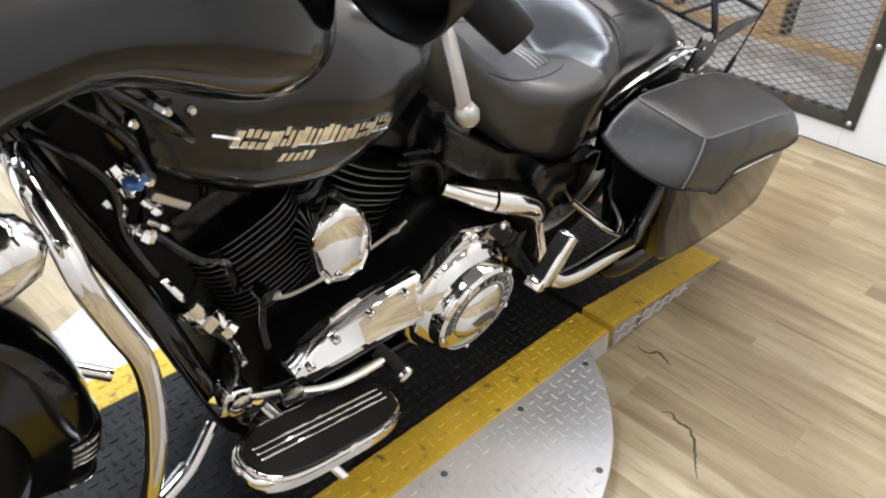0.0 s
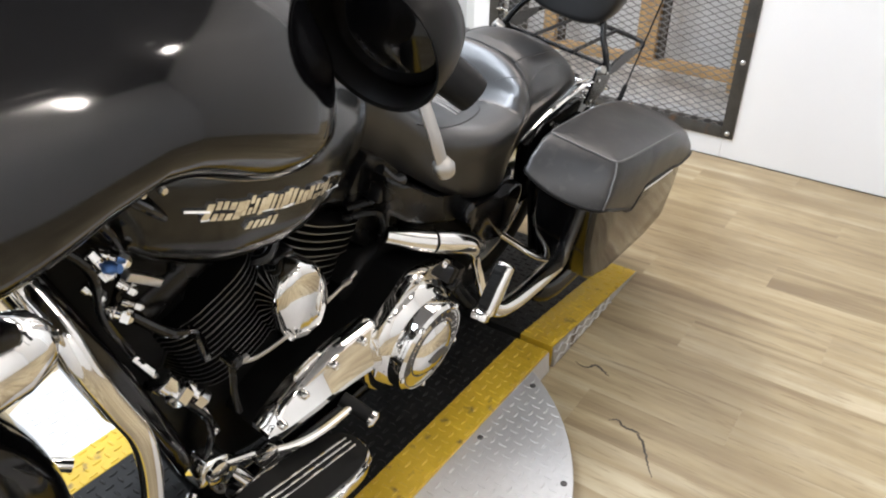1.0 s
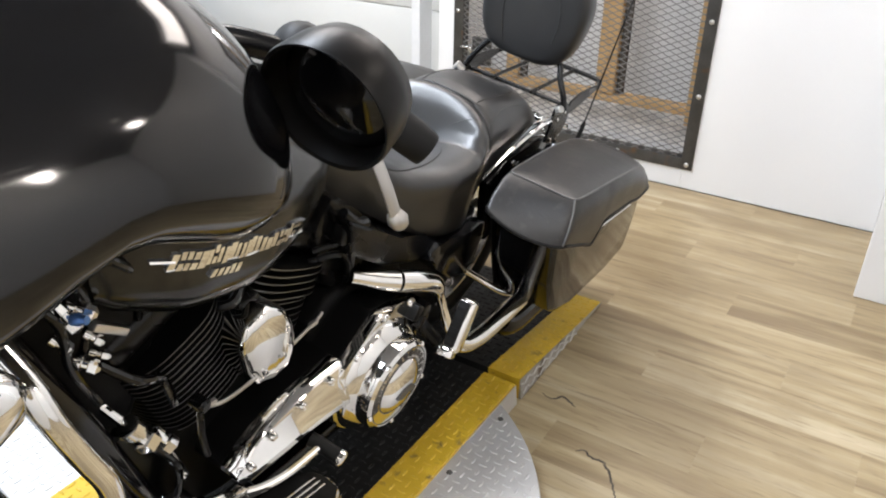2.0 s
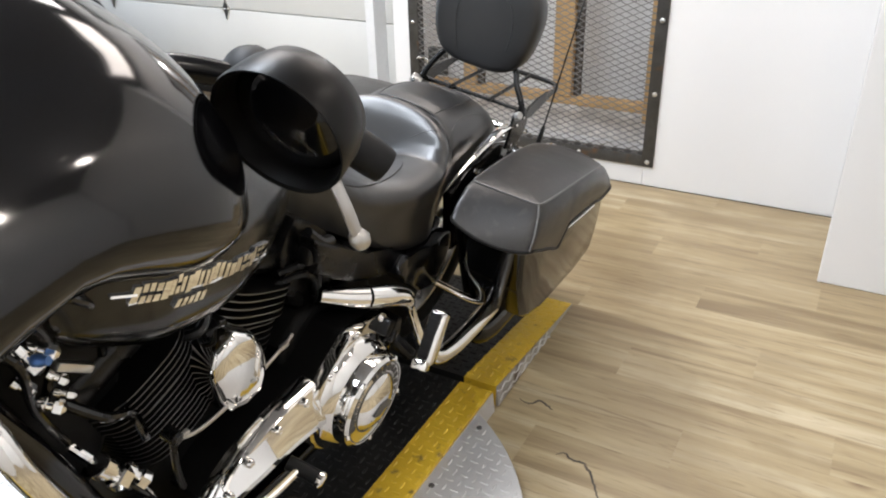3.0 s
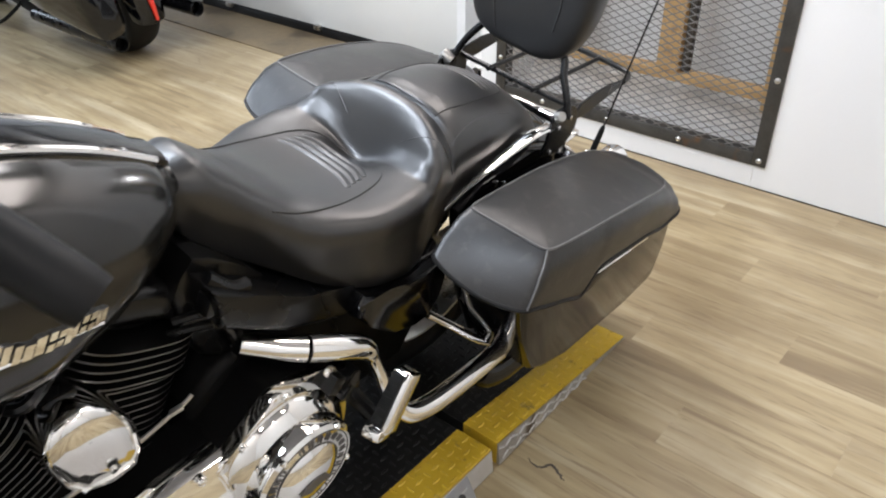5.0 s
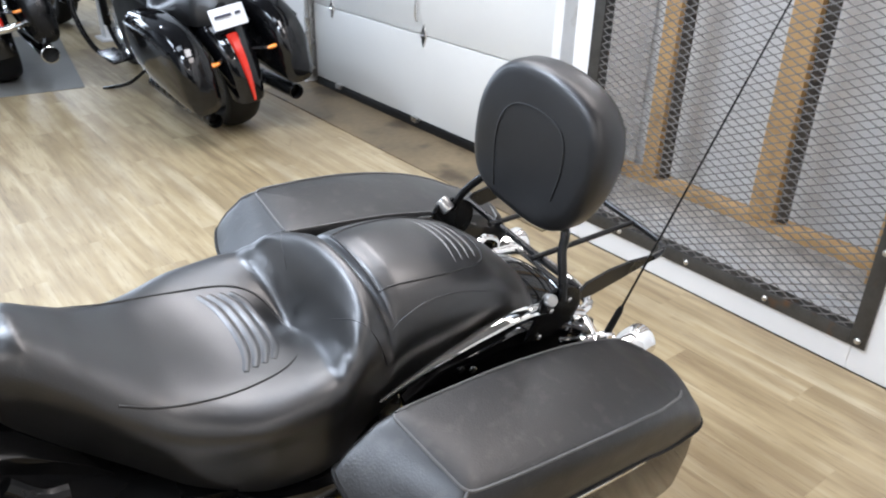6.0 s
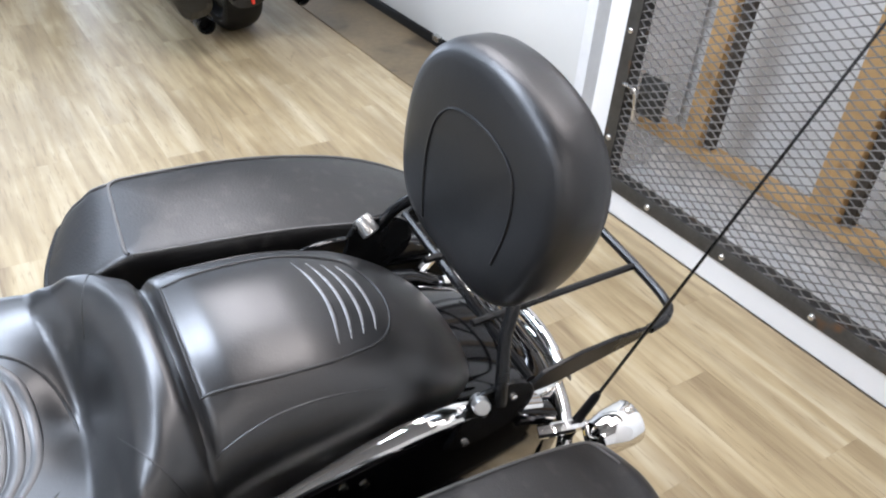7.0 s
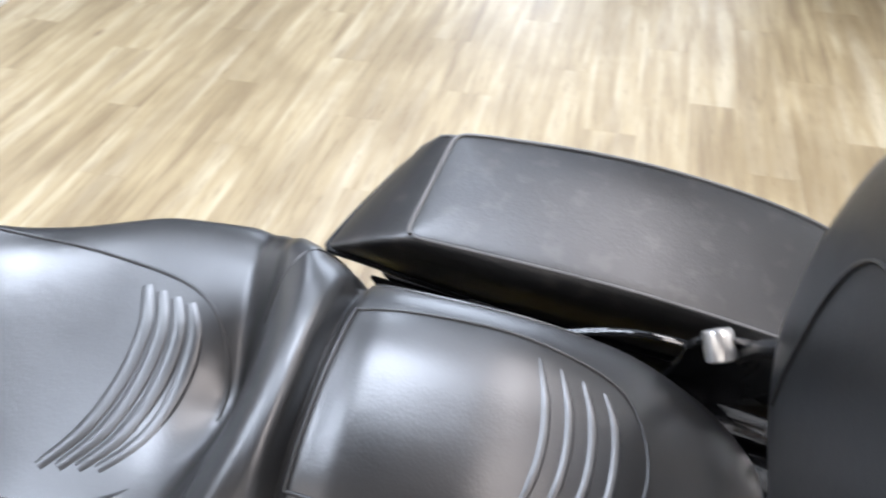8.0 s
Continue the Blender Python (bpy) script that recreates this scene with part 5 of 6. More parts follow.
# exhaust
b = bmesh.new()
tube(b, [(-0.468, -0.128, 0.530), (-0.42, -0.162, 0.513), (-0.382, -0.187, 0.503)], [0.019, 0.022, 0.0230], 18, 6)
part("exhaust_shield", b, CHROME, bike, "chrome exhaust heat shield")
b = bmesh.new()
tube(b, [(-0.378, -0.187, 0.502), (-0.33, -0.208, 0.487), (-0.290, -0.221, 0.468), (-0.272, -0.226, 0.448), (-0.262, -0.229, 0.428)], [0.0245, 0.0245, 0.023, 0.019, 0.012], 18, 6)
part("exhaust_shield", b, CHROME, bike, "chrome exhaust heat shield")
b = bmesh.new()
tube(b, [(-0.264, -0.229, 0.432), (-0.250, -0.240, 0.385), (-0.238, -0.262, 0.325), (-0.205, -0.285, 0.276), (-0.14, -0.296, 0.262), (-0.04, -0.304, 0.270), (0.05, -0.310, 0.282)], [0.0115, 0.0115, 0.014, 0.021, 0.0215, 0.0215, 0.020], 18, 6)
part("exhaust_pipe", b, CHROME, bike, "chrome exhaust pipe")
for s in (-1, 1):
    b = bmesh.new()
    tube(b, [(0.05, s * 0.27, 0.19), (0.12, s * 0.275, 0.16), (0.45, s * 0.275, 0.15), (0.66, s * 0.275, 0.15), (0.70, s * 0.275, 0.15)], [0.03, 0.045, 0.045, 0.045, 0.038], 20, 5)
    part("muffler", b, GLOSS, bike, "gloss black muffler")
    # bag guard
    b = bmesh.new()
    tube(b, [(-0.035, s * 0.175, 0.345), (0.0, s * 0.205, 0.315), (0.04, s * 0.255, 0.282), (0.075, s * 0.292, 0.272)], 0.0095, 12, 6)
    tube(b, [(0.075, s * 0.292, 0.272), (0.070, s * 0.285, 0.34), (0.072, s * 0.265, 0.42), (0.085, s * 0.24, 0.47)], 0.008, 12, 6)
    tube(b, [(0.072, s * 0.28, 0.30), (0.055, s * 0.25, 0.38), (0.03, s * 0.20, 0.44)], 0.005, 10, 6)
    part("bag_guard", b, CHROME, bike, "chrome saddlebag guard")
    # side covers
    b = bmesh.new()
    slab(b, [(-0.255, 0.545), (-0.20, 0.520), (-0.09, 0.505), (-0.03, 0.500), (-0.035, 0.42), (-0.075, 0.375), (-0.14, 0.385), (-0.20, 0.43), (-0.27, 0.50)], s * 0.155, s * 0.20, 0.012, 3, sub=2)
    part("side_cover", b, GLOSS, bike, "gloss black side cover")
b = bmesh.new()
slab(b, [(-0.53, 0.70), (-0.46, 0.655), (-0.36, 0.59), (-0.25, 0.535), (-0.12, 0.505), (-0.02, 0.52), (-0.04, 0.47), (-0.14, 0.455), (-0.28, 0.485), (-0.40, 0.535), (-0.52, 0.62)], -0.165, 0.165, 0.014, 3)
part("seat_pan", b, SATIN, bike, "satin black panel under the seat")
b = bmesh.new()
slab(b, [(-0.30, 0.47), (0.04, 0.49), (0.06, 0.30), (-0.02, 0.16), (-0.25, 0.16), (-0.30, 0.3)], -0.11, 0.13, 0.02, 2)
part("swingarm_block", b, ENGINE, bike, "black swingarm and frame block")

# passenger footpeg, folded up
peg_at = pose(-0.282, -0.301, 0.393, 0, 34, 8)
b = bmesh.new()
rbox(b, (0.004, -0.004, 0), (0.044, 0.040, 0.122), 0.009, 3)
bmesh.ops.transform(b, matrix=peg_at, verts=b.verts)
pegob = part("passenger_footboard", b, CHROME, bike, "folded chrome passenger footpeg with a rubber face")
b = bmesh.new()
rbox(b, (-0.020, 0.0, 0.002), (0.010, 0.024, 0.104), 0.003, 2)
bmesh.ops.transform(b, matrix=peg_at, verts=b.verts)
rubber_face = part("rubber_face", b, RUBBER, pegob, "black rubber face")
for k in range(4):
    b = bmesh.new()
    rbox(b, (-0.0245, 0.002, -0.036 + 0.024 * k), (0.003, 0.020, 0.010), 0.001, 1)
    bmesh.ops.transform(b, matrix=peg_at, verts=b.verts)
    part("tread_block", b, RUBBER, rubber_face)
b = bmesh.new()
rbox(b, (-0.006, 0, -0.064), (0.046, 0.036, 0.022), 0.005, 2)
bmesh.ops.transform(b, matrix=peg_at, verts=b.verts)
part("hinge_block", b, CHROME, pegob)
b = bmesh.new()
tube(b, [(-0.29, -0.19, 0.40), (-0.30, -0.22, 0.36), (-0.285, -0.26, 0.32)], 0.016, 10)
part("footboard_bracket", b, SATIN, bike, "black footboard bracket")
b = bmesh.new()
rbox(b, (-0.31, -0.20, 0.385), (0.05, 0.06, 0.06), 0.008)
part("bracket_mount", b, SATIN, bike, "black bracket mount")

# rider footboard
fb = pose(-0.825, -0.275, 0.246, 0, 16, 3)
out = []
for k in range(48):
    a = 2 * math.pi * k / 48
    c, s = math.cos(a), math.sin(a)
    out.append((0.182 * math.copysign(abs(c) ** 0.55, c), 0.066 * math.copysign(abs(s) ** 0.75, s) * (1.0 if s < 0 else 0.95)))


def board(name, f, g, z0, z1, mat, parent, label, bev=0.004):
    b = bmesh.new()
    slab(b, [(x * f, y * g) for x, y in out], z0, z1, bev, 3, "xy")
    bmesh.ops.transform(b, matrix=fb, verts=b.verts)
    return part(name, b, mat, parent, label)


fboard = board("rider_footboard", 1.0, 1.0, -0.022, 0.0, CHROME, bike, "D-shaped chrome rider footboard with a ribbed rubber pad", 0.008)
board("rim_step", 0.965, 0.93, 0.0, 0.005, CHROME, fboard, "", 0.002)
board("rubber_pad", 0.925, 0.85, 0.005, 0.010, RUBBER, fboard, "black rubber pad", 0.002)
for yy in (-0.012, 0.0, 0.012):
    b = bmesh.new()
    rbox(b, (0.0, yy + 0.004, 0.0105), (0.300, 0.0042, 0.003), 0.001, 1)
    bmesh.ops.transform(b, matrix=fb, verts=b.verts)
    part("inlay_bar", b, CHROME, fboard)
b = bmesh.new()
tube(b, [(-0.90, -0.17, 0.20), (-0.88, -0.22, 0.205), (-0.86, -0.26, 0.212)], 0.012, 10)
part("footboard_bracket", b, SATIN, bike, "black footboard bracket")
b = bmesh.new()
tube(b, [(-0.76, -0.15, 0.18), (-0.76, -0.21, 0.185), (-0.77, -0.25, 0.192)], 0.012, 10)
part("footboard_bracket", b, SATIN, bike, "black footboard bracket")
# heel-toe shifter
b = bmesh.new()
tube(b, [(-0.955, -0.175, 0.315), (-0.90, -0.185, 0.300), (-0.845, -0.20, 0.288)], 0.0075, 10, 4)
tube(b, [(-0.845, -0.205, 0.288), (-0.80, -0.225, 0.280), (-0.745, -0.240, 0.283), (-0.67, -0.250, 0.297)], 0.0085, 10, 5)
tube(b, [(-0.86, -0.20, 0.272), (-0.78, -0.22, 0.258), (-0.70, -0.235, 0.262)], 0.007, 10, 5)
rbox(b, (-0.848, -0.205, 0.285), (0.04, 0.03, 0.03), 0.006)
shifter = part("shift_lever", b, CHROME, bike, "chrome heel and toe shift lever")
b = bmesh.new()
tube(b, [(-0.672, -0.225, 0.300), (-0.664, -0.262, 0.292), (-0.660, -0.290, 0.286)], 0.015, 12, 2)
part("shift_peg", b, RUBBER, shifter, "black rubber shift peg")
b = bmesh.new()
lathe(b, [(0.0165, 0), (0.0165, 0.008), (0.010, 0.012)], aim((-0.659, -0.288, 0.286), (0.1, -1, -0.15)), 14)
part("peg_cap", b, CHROME, shifter, "chrome peg cap")
b = bmesh.new()
rbox(b, (-0.938, -0.160, 0.300), (0.052, 0.045, 0.056), 0.008, 3, (0, 20, 0))
lathe(b, [(0.022, 0), (0.022, 0.010), (0.014, 0.014)], aim((-0.938, -0.182, 0.305), (0, -1, 0.1)), 18)
lathe(b, [(0.016, 0), (0.016, 0.012), (0.011, 0.016)], aim((-0.895, -0.165, 0.275), (0, -1, 0.2)), 18)
part("guard_clamp", b, CHROME, bike, "polished clamp block on the frame")
b = bmesh.new()
tube(b, [(-0.84, -0.12, 0.15), (-0.80, -0.22, 0.09), (-0.76, -0.31, 0.035)], [0.016, 0.014, 0.012], 12, 5)
tube(b, [(-0.76, -0.31, 0.03), (-0.74, -0.34, 0.022)], 0.02, 12, 2, 0.5)
part("side_stand", b, CHROME, bike, "chrome side stand leg")

# frame tubes
b = bmesh.new()
for s in (-1, 1):
    tube(b, [(-1.17, s * 0.05, 0.86), (-1.13, s * 0.085, 0.76), (-1.04, s * 0.11, 0.53), (-0.945, s * 0.125, 0.26), (-0.90, s * 0.13, 0.16), (-0.80, s * 0.13, 0.11), (-0.30, s * 0.13, 0.11)], 0.0215, 14, 6)
tube(b, [(-1.15, 0, 0.88), (-0.9, 0, 0.80), (-0.55, 0, 0.70), (-0.3, 0, 0.48)], 0.025, 12, 5)
part("frame", b, GLOSS, bike, "gloss black tubular frame")
# engine guard
b = bmesh.new()
GP = [(-1.150, -0.06, 0.82), (-1.175, -0.15, 0.838), (-1.172, -0.225, 0.815), (-1.150, -0.255, 0.770), (-1.130, -0.270, 0.71), (-1.110, -0.280, 0.648), (-1.102, -0.280, 0.555), (-1.106, -0.275, 0.435), (-1.112, -0.250, 0.29), (-1.09, -0.20, 0.17), (-0.99, -0.13, 0.11)]
GP = [(x - 0.022 * ease((0.84 - z) / 0.08), y, z) for x, y, z in GP]
tube(b, GP, 0.0145, 16, 7)
tube(b, [(x, -y, z) for x, y, z in GP], 0.0145, 16, 7)
part("engine_guard", b, CHROME, bike, "chrome tubular engine guard")
b = bmesh.new()
tube(b, [(-1.105, -0.24, 0.26), (-1.05, -0.22, 0.265), (-0.985, -0.18, 0.285)], 0.010, 10)
part("guard_stay", b, CHROME, bike, "chrome guard stay")
b = bmesh.new()
fitting(b, (-0.99, -0.12, 0.52), (-0.955, -0.135, 0.46), 0.022)
fitting(b, (-0.945, -0.12, 0.47), (-0.925, -0.15, 0.435), 0.016)
tube(b, [(-1.02, -0.02, 0.58), (-0.99, -0.10, 0.52), (-0.93, -0.13, 0.42), (-0.90, -0.14, 0.34)], 0.008, 10)
part("oil_cap", b, CHROME, bike, "chrome filter and hose fittings")


# wheels
def wheel(cx, cz, r, w, name):
    b = bmesh.new()
    rows = []
    for k in range(72):
        a = 2 * math.pi * k / 72
        d = Vector((math.cos(a), 0, math.sin(a)))
        row = []
        for j in range(18):
            t = 2 * math.pi * j / 18
            rr = r - 0.055 + 0.055 * math.copysign(abs(math.cos(t)) ** 0.8, math.cos(t))
            row.append(Vector((cx, 0, cz)) + d * rr + Vector((0, w * math.copysign(abs(math.sin(t)) ** 0.9, math.sin(t)), 0)))
        rows.append(row)
    rows.append(rows[0])
    rings(b, rows, cap=False)
    bmesh.ops.remove_doubles(b, verts=b.verts, dist=0.0001)
    wh = part(name, b, RUBBER, bike, "black road tyre")
    b = bmesh.new()
    m = aim((cx, 0, cz), (0, 1, 0))
    lathe(b, [(r - 0.095, -w * 0.8), (r - 0.085, -w * 0.85), (r - 0.105, -w * 0.3), (r - 0.105, w * 0.3), (r - 0.085, w * 0.85), (r - 0.095, w * 0.8), (r - 0.115, w * 0.25), (r - 0.115, -w * 0.25), (r - 0.095, -w * 0.8)], m, 64, cap=False)
    for k in range(9):
        a = 2 * math.pi * k / 9
        d = Vector((math.cos(a), 0, math.sin(a)))
        tube(b, [Vector((cx, 0, cz)) + d * 0.03, Vector((cx, 0, cz)) + d * (r - 0.11)], 0.012, 8, 1)
    lathe(b, [(0.045, -0.06), (0.05, -0.05), (0.05, 0.05), (0.045, 0.06)], m, 24)
    part("rim", b, BRUSHED, wh, "cast alloy rim")


wheel(0.14, 0.315, 0.315, 0.072, "rear_wheel")
wheel(-1.50, 0.31, 0.31, 0.062, "front_wheel")
# front fender, with its chrome tip
b = bmesh.new()
rows = []
for i in range(49):
    a = radians(150 - 170 * i / 48)
    R = 0.385
    nx, nz = math.cos(a), math.sin(a)
    row = []
    for j in range(21):
        t = math.pi * j / 20
        k = 0.115 * (math.sin(t) ** 0.30) - 0.115
        row.append((-1.50 + nx * (R + k), 0.105 * math.copysign(abs(math.cos(t)) ** 0.8, math.cos(t)), 0.315 + nz * (R + k)))
    rows.append(row + [(p[0] * 1.0 - nx * 0.005, p[1] * 0.96, p[2] - nz * 0.005) for p in reversed(row)])
rings(b, rows)
ff = part("front_fender", b, GLOSS, bike, "deep gloss black front fender")
b = bmesh.new()
rows = []
for i in range(9):
    a = radians(-3 - 16 * i / 8)
    R = 0.387
    nx, nz = math.cos(a), math.sin(a)
    row = []
    for j in range(17):
        t = math.pi * (0.02 + 0.96 * j / 16)
        k = 0.116 * (math.sin(t) ** 0.30) - 0.115
        row.append((-1.50 + nx * (R + k), 0.1075 * math.copysign(abs(math.cos(t)) ** 0.8, math.cos(t)), 0.315 + nz * (R + k)))
    rows.append(row + [(p[0] - nx * 0.004, p[1] * 0.97, p[2] - nz * 0.004) for p in reversed(row)])
rings(b, rows)
tip = part("fender_tip", b, SATIN, ff, "black front fender tip with chrome lines")
for deg, rr in ((-3.5, 0.0035), (-6.5, 0.0022), (-8.5, 0.0022), (-10.5, 0.0022), (-18.5, 0.0035)):
    b = bmesh.new()
    a = radians(deg)
    line = []
    for j in range(25):
        t = math.pi * (0.02 + 0.96 * j / 24)
        k = 0.118 * (math.sin(t) ** 0.30) - 0.115
        line.append((-1.50 + math.cos(a) * (0.387 + k), 0.1085 * math.copysign(abs(math.cos(t)) ** 0.8, math.cos(t)), 0.315 + math.sin(a) * (0.387 + k)))
    tube(b, line, rr, 8, 1)
    part("trim_line", b, CHROME, tip)
# fork legs
for s in (-1, 1):
    b = bmesh.new()
    tube(b, [(-1.50, s * 0.125, 0.31), (-1.40, s * 0.125, 0.55)], 0.030, 16, 1)
    tube(b, [(-1.40, s * 0.125, 0.55), (-1.22, s * 0.125, 0.99)], 0.034, 16, 1)
    part("fork_leg", b, CHROME, bike, "chrome fork leg")
    b = bmesh.new()
    m = aim((-1.265, s * 0.265, 0.86), (-1, 0, 0))
    lathe(b, [(0.012, -0.06), (0.032, -0.045), (0.042, -0.015), (0.044, 0.03), (0.040, 0.04)], m, 24)
    sg = part("turn_signal", b, CHROME, bike, "chrome bullet turn signal")
    b = bmesh.new()
    lathe(b, [(0.040, 0.0405), (0.030, 0.052), (0.012, 0.057)], m, 24)
    part("lens", b, AMBER, sg, "amber lens")
    b = bmesh.new()
    tube(b, [(-1.265, s * 0.225, 0.86), (-1.25, s * 0.16, 0.86), (-1.25, s * 0.13, 0.87)], 0.013, 10)
    part("signal_stalk", b, CHROME, sg)

# fairing
FZ = [1.03, 1.04, 1.055, 1.08, 1.11, 1.15, 1.19, 1.225, 1.26, 1.285, 1.30, 1.31]
FR = [-1.08, -1.05, -1.022, -1.000, -0.988, -0.988, -1.000, -1.020, -1.057, -1.097, -1.14, -1.21]
FF = [-1.45, -1.49, -1.52, -1.545, -1.55, -1.55, -1.545, -1.535, -1.51, -1.48, -1.44, -1.37]
FY = [0.380, 0.415, 0.446, 0.472, 0.483, 0.476, 0.457, 0.428, 0.385, 0.325, 0.23, 0.08]
b = bmesh.new()
rows = []
for i in range(61):
    z = 1.03 + 0.28 * i / 60
    xr, xf, hw = (table(FZ, v, z) for v in (FR, FF, FY))
    row = []
    for j in range(120):
        # even steps along each flank, closer at the corners
        q = 4 * j / 120
        a = (int(q) + (3 * (q % 1) ** 2 - 2 * (q % 1) ** 3)) * math.pi / 2
        c, s = math.cos(a), math.sin(a)
        e = 0.37 if c > 0 else 0.60
        x = (xr + xf) / 2 + (xr - xf) / 2 * math.copysign(abs(c) ** e, c)
        lift = (0.034 * ease((-1.03 - x) / 0.14) + 0.042 * math.exp(-((x + 1.225) / 0.070) ** 2)) * max(0.0, 1 - i / 48)
        row.append((x, hw * math.copysign(abs(s) ** (0.40 if c > 0 else 0.9), s), z + lift))
    rows.append(row)
rings(b, rows)
fairing = part("fairing", b, FAIRING, bike, "gloss black batwing fairing", 60)
# handlebar, grips, levers, mirrors
for s in (-1, 1):
    b = bmesh.new()
    tube(b, [(-1.06, s * 0.06, 1.06), (-1.02, s * 0.16, 1.12), (-0.95, s * 0.25, 1.155), (-0.875, s * 0.315, 1.138)], 0.0145, 12, 5)
    bar = part("handlebar", b, SATIN, bike, "satin black handlebar")
    b = bmesh.new()
    tube(b, [(-0.872, s * 0.325, 1.133), (-0.85, s * 0.37, 1.107), (-0.82, s * 0.425, 1.073), (-0.810, s * 0.442, 1.061)], [0.0215, 0.0225, 0.0225, 0.0205], 20, 4)
    grip = part("grip", b, RUBBER, bar, "black rubber grip")
    b = bmesh.new()
    lathe(b, [(0.0235, -0.006), (0.0255, 0), (0.0235, 0.006)], aim((-0.866, s * 0.337, 1.126), (0.35, s * 0.75, -0.45)), 20)
    part("grip_collar", b, SATIN, grip)
    b = bmesh.new()
    bmesh.ops.create_icosphere(b, subdivisions=3, radius=0.033, matrix=pose(-0.872, s * 0.305, 1.142, 0, 20, s * 40) @ Matrix.Diagonal((1.0, 1.15, 0.95, 1)))
    housing = part("switch_housing", b, RUBBER, bar, "rounded black switch housing")
    for k, (bx, by, bz) in enumerate(((-0.845, 0.292, 1.158), (-0.838, 0.312, 1.142), (-0.842, 0.322, 1.158))):
        b = bmesh.new()
        rbox(b, (bx, s * by, bz), (0.014, 0.016, 0.010), 0.003, 2, (0, 35, s * 30))
        part("button", b, SATIN if k else BONE, housing)
    b = bmesh.new()
    tube(b, [(-0.915, s * 0.335, 1.140), (-0.922, s * 0.400, 1.128), (-0.926, s * 0.442, 1.106), (-0.925, s * 0.466, 1.075), (-0.917, s * 0.480, 1.038)], [0.008, 0.0078, 0.0075, 0.0072, 0.0075], 12, 5, 0.7)
    lathe(b, [(0.004, -0.012), (0.009, -0.008), (0.0115, 0), (0.009, 0.008), (0.004, 0.012)], aim((-0.914, s * 0.482, 1.032), (0.4, s * 0.3, -0.8)), 16)
    part("clutch_lever" if s < 0 else "brake_lever", b, LEVER, bar, "satin silver hand lever with a ball end")
    m = aim((-0.978, s * 0.438, 1.168), (-0.90, s * 0.05, -0.30)) @ pose(0, 0, 0, 0, 0, 25) @ Matrix.Diagonal((0.90, 0.84, 1.0, 1))
    b = bmesh.new()
    lathe(b, [(0.030, -0.046), (0.052, -0.042), (0.066, -0.032), (0.074, -0.012), (0.078, 0.018), (0.077, 0.022), (0.073, 0.020), (0.068, -0.004)], m, 44)
    mir = part("mirror", b, MIRRORBLACK, bar, "round black mirror housing")
    b = bmesh.new()
    lathe(b, [(0.0675, -0.003), (0.056, 0.003), (0.036, 0.008), (0.012, 0.010)], m, 44)
    part("mirror_shell", b, GLOSS, mir, "gloss black domed shell")
    b = bmesh.new()
    tube(b, [(-0.955, s * 0.415, 1.15), (-0.93, s * 0.37, 1.145), (-0.905, s * 0.33, 1.14)], 0.009, 10)
    part("mirror_stem", b, SATIN, mir)


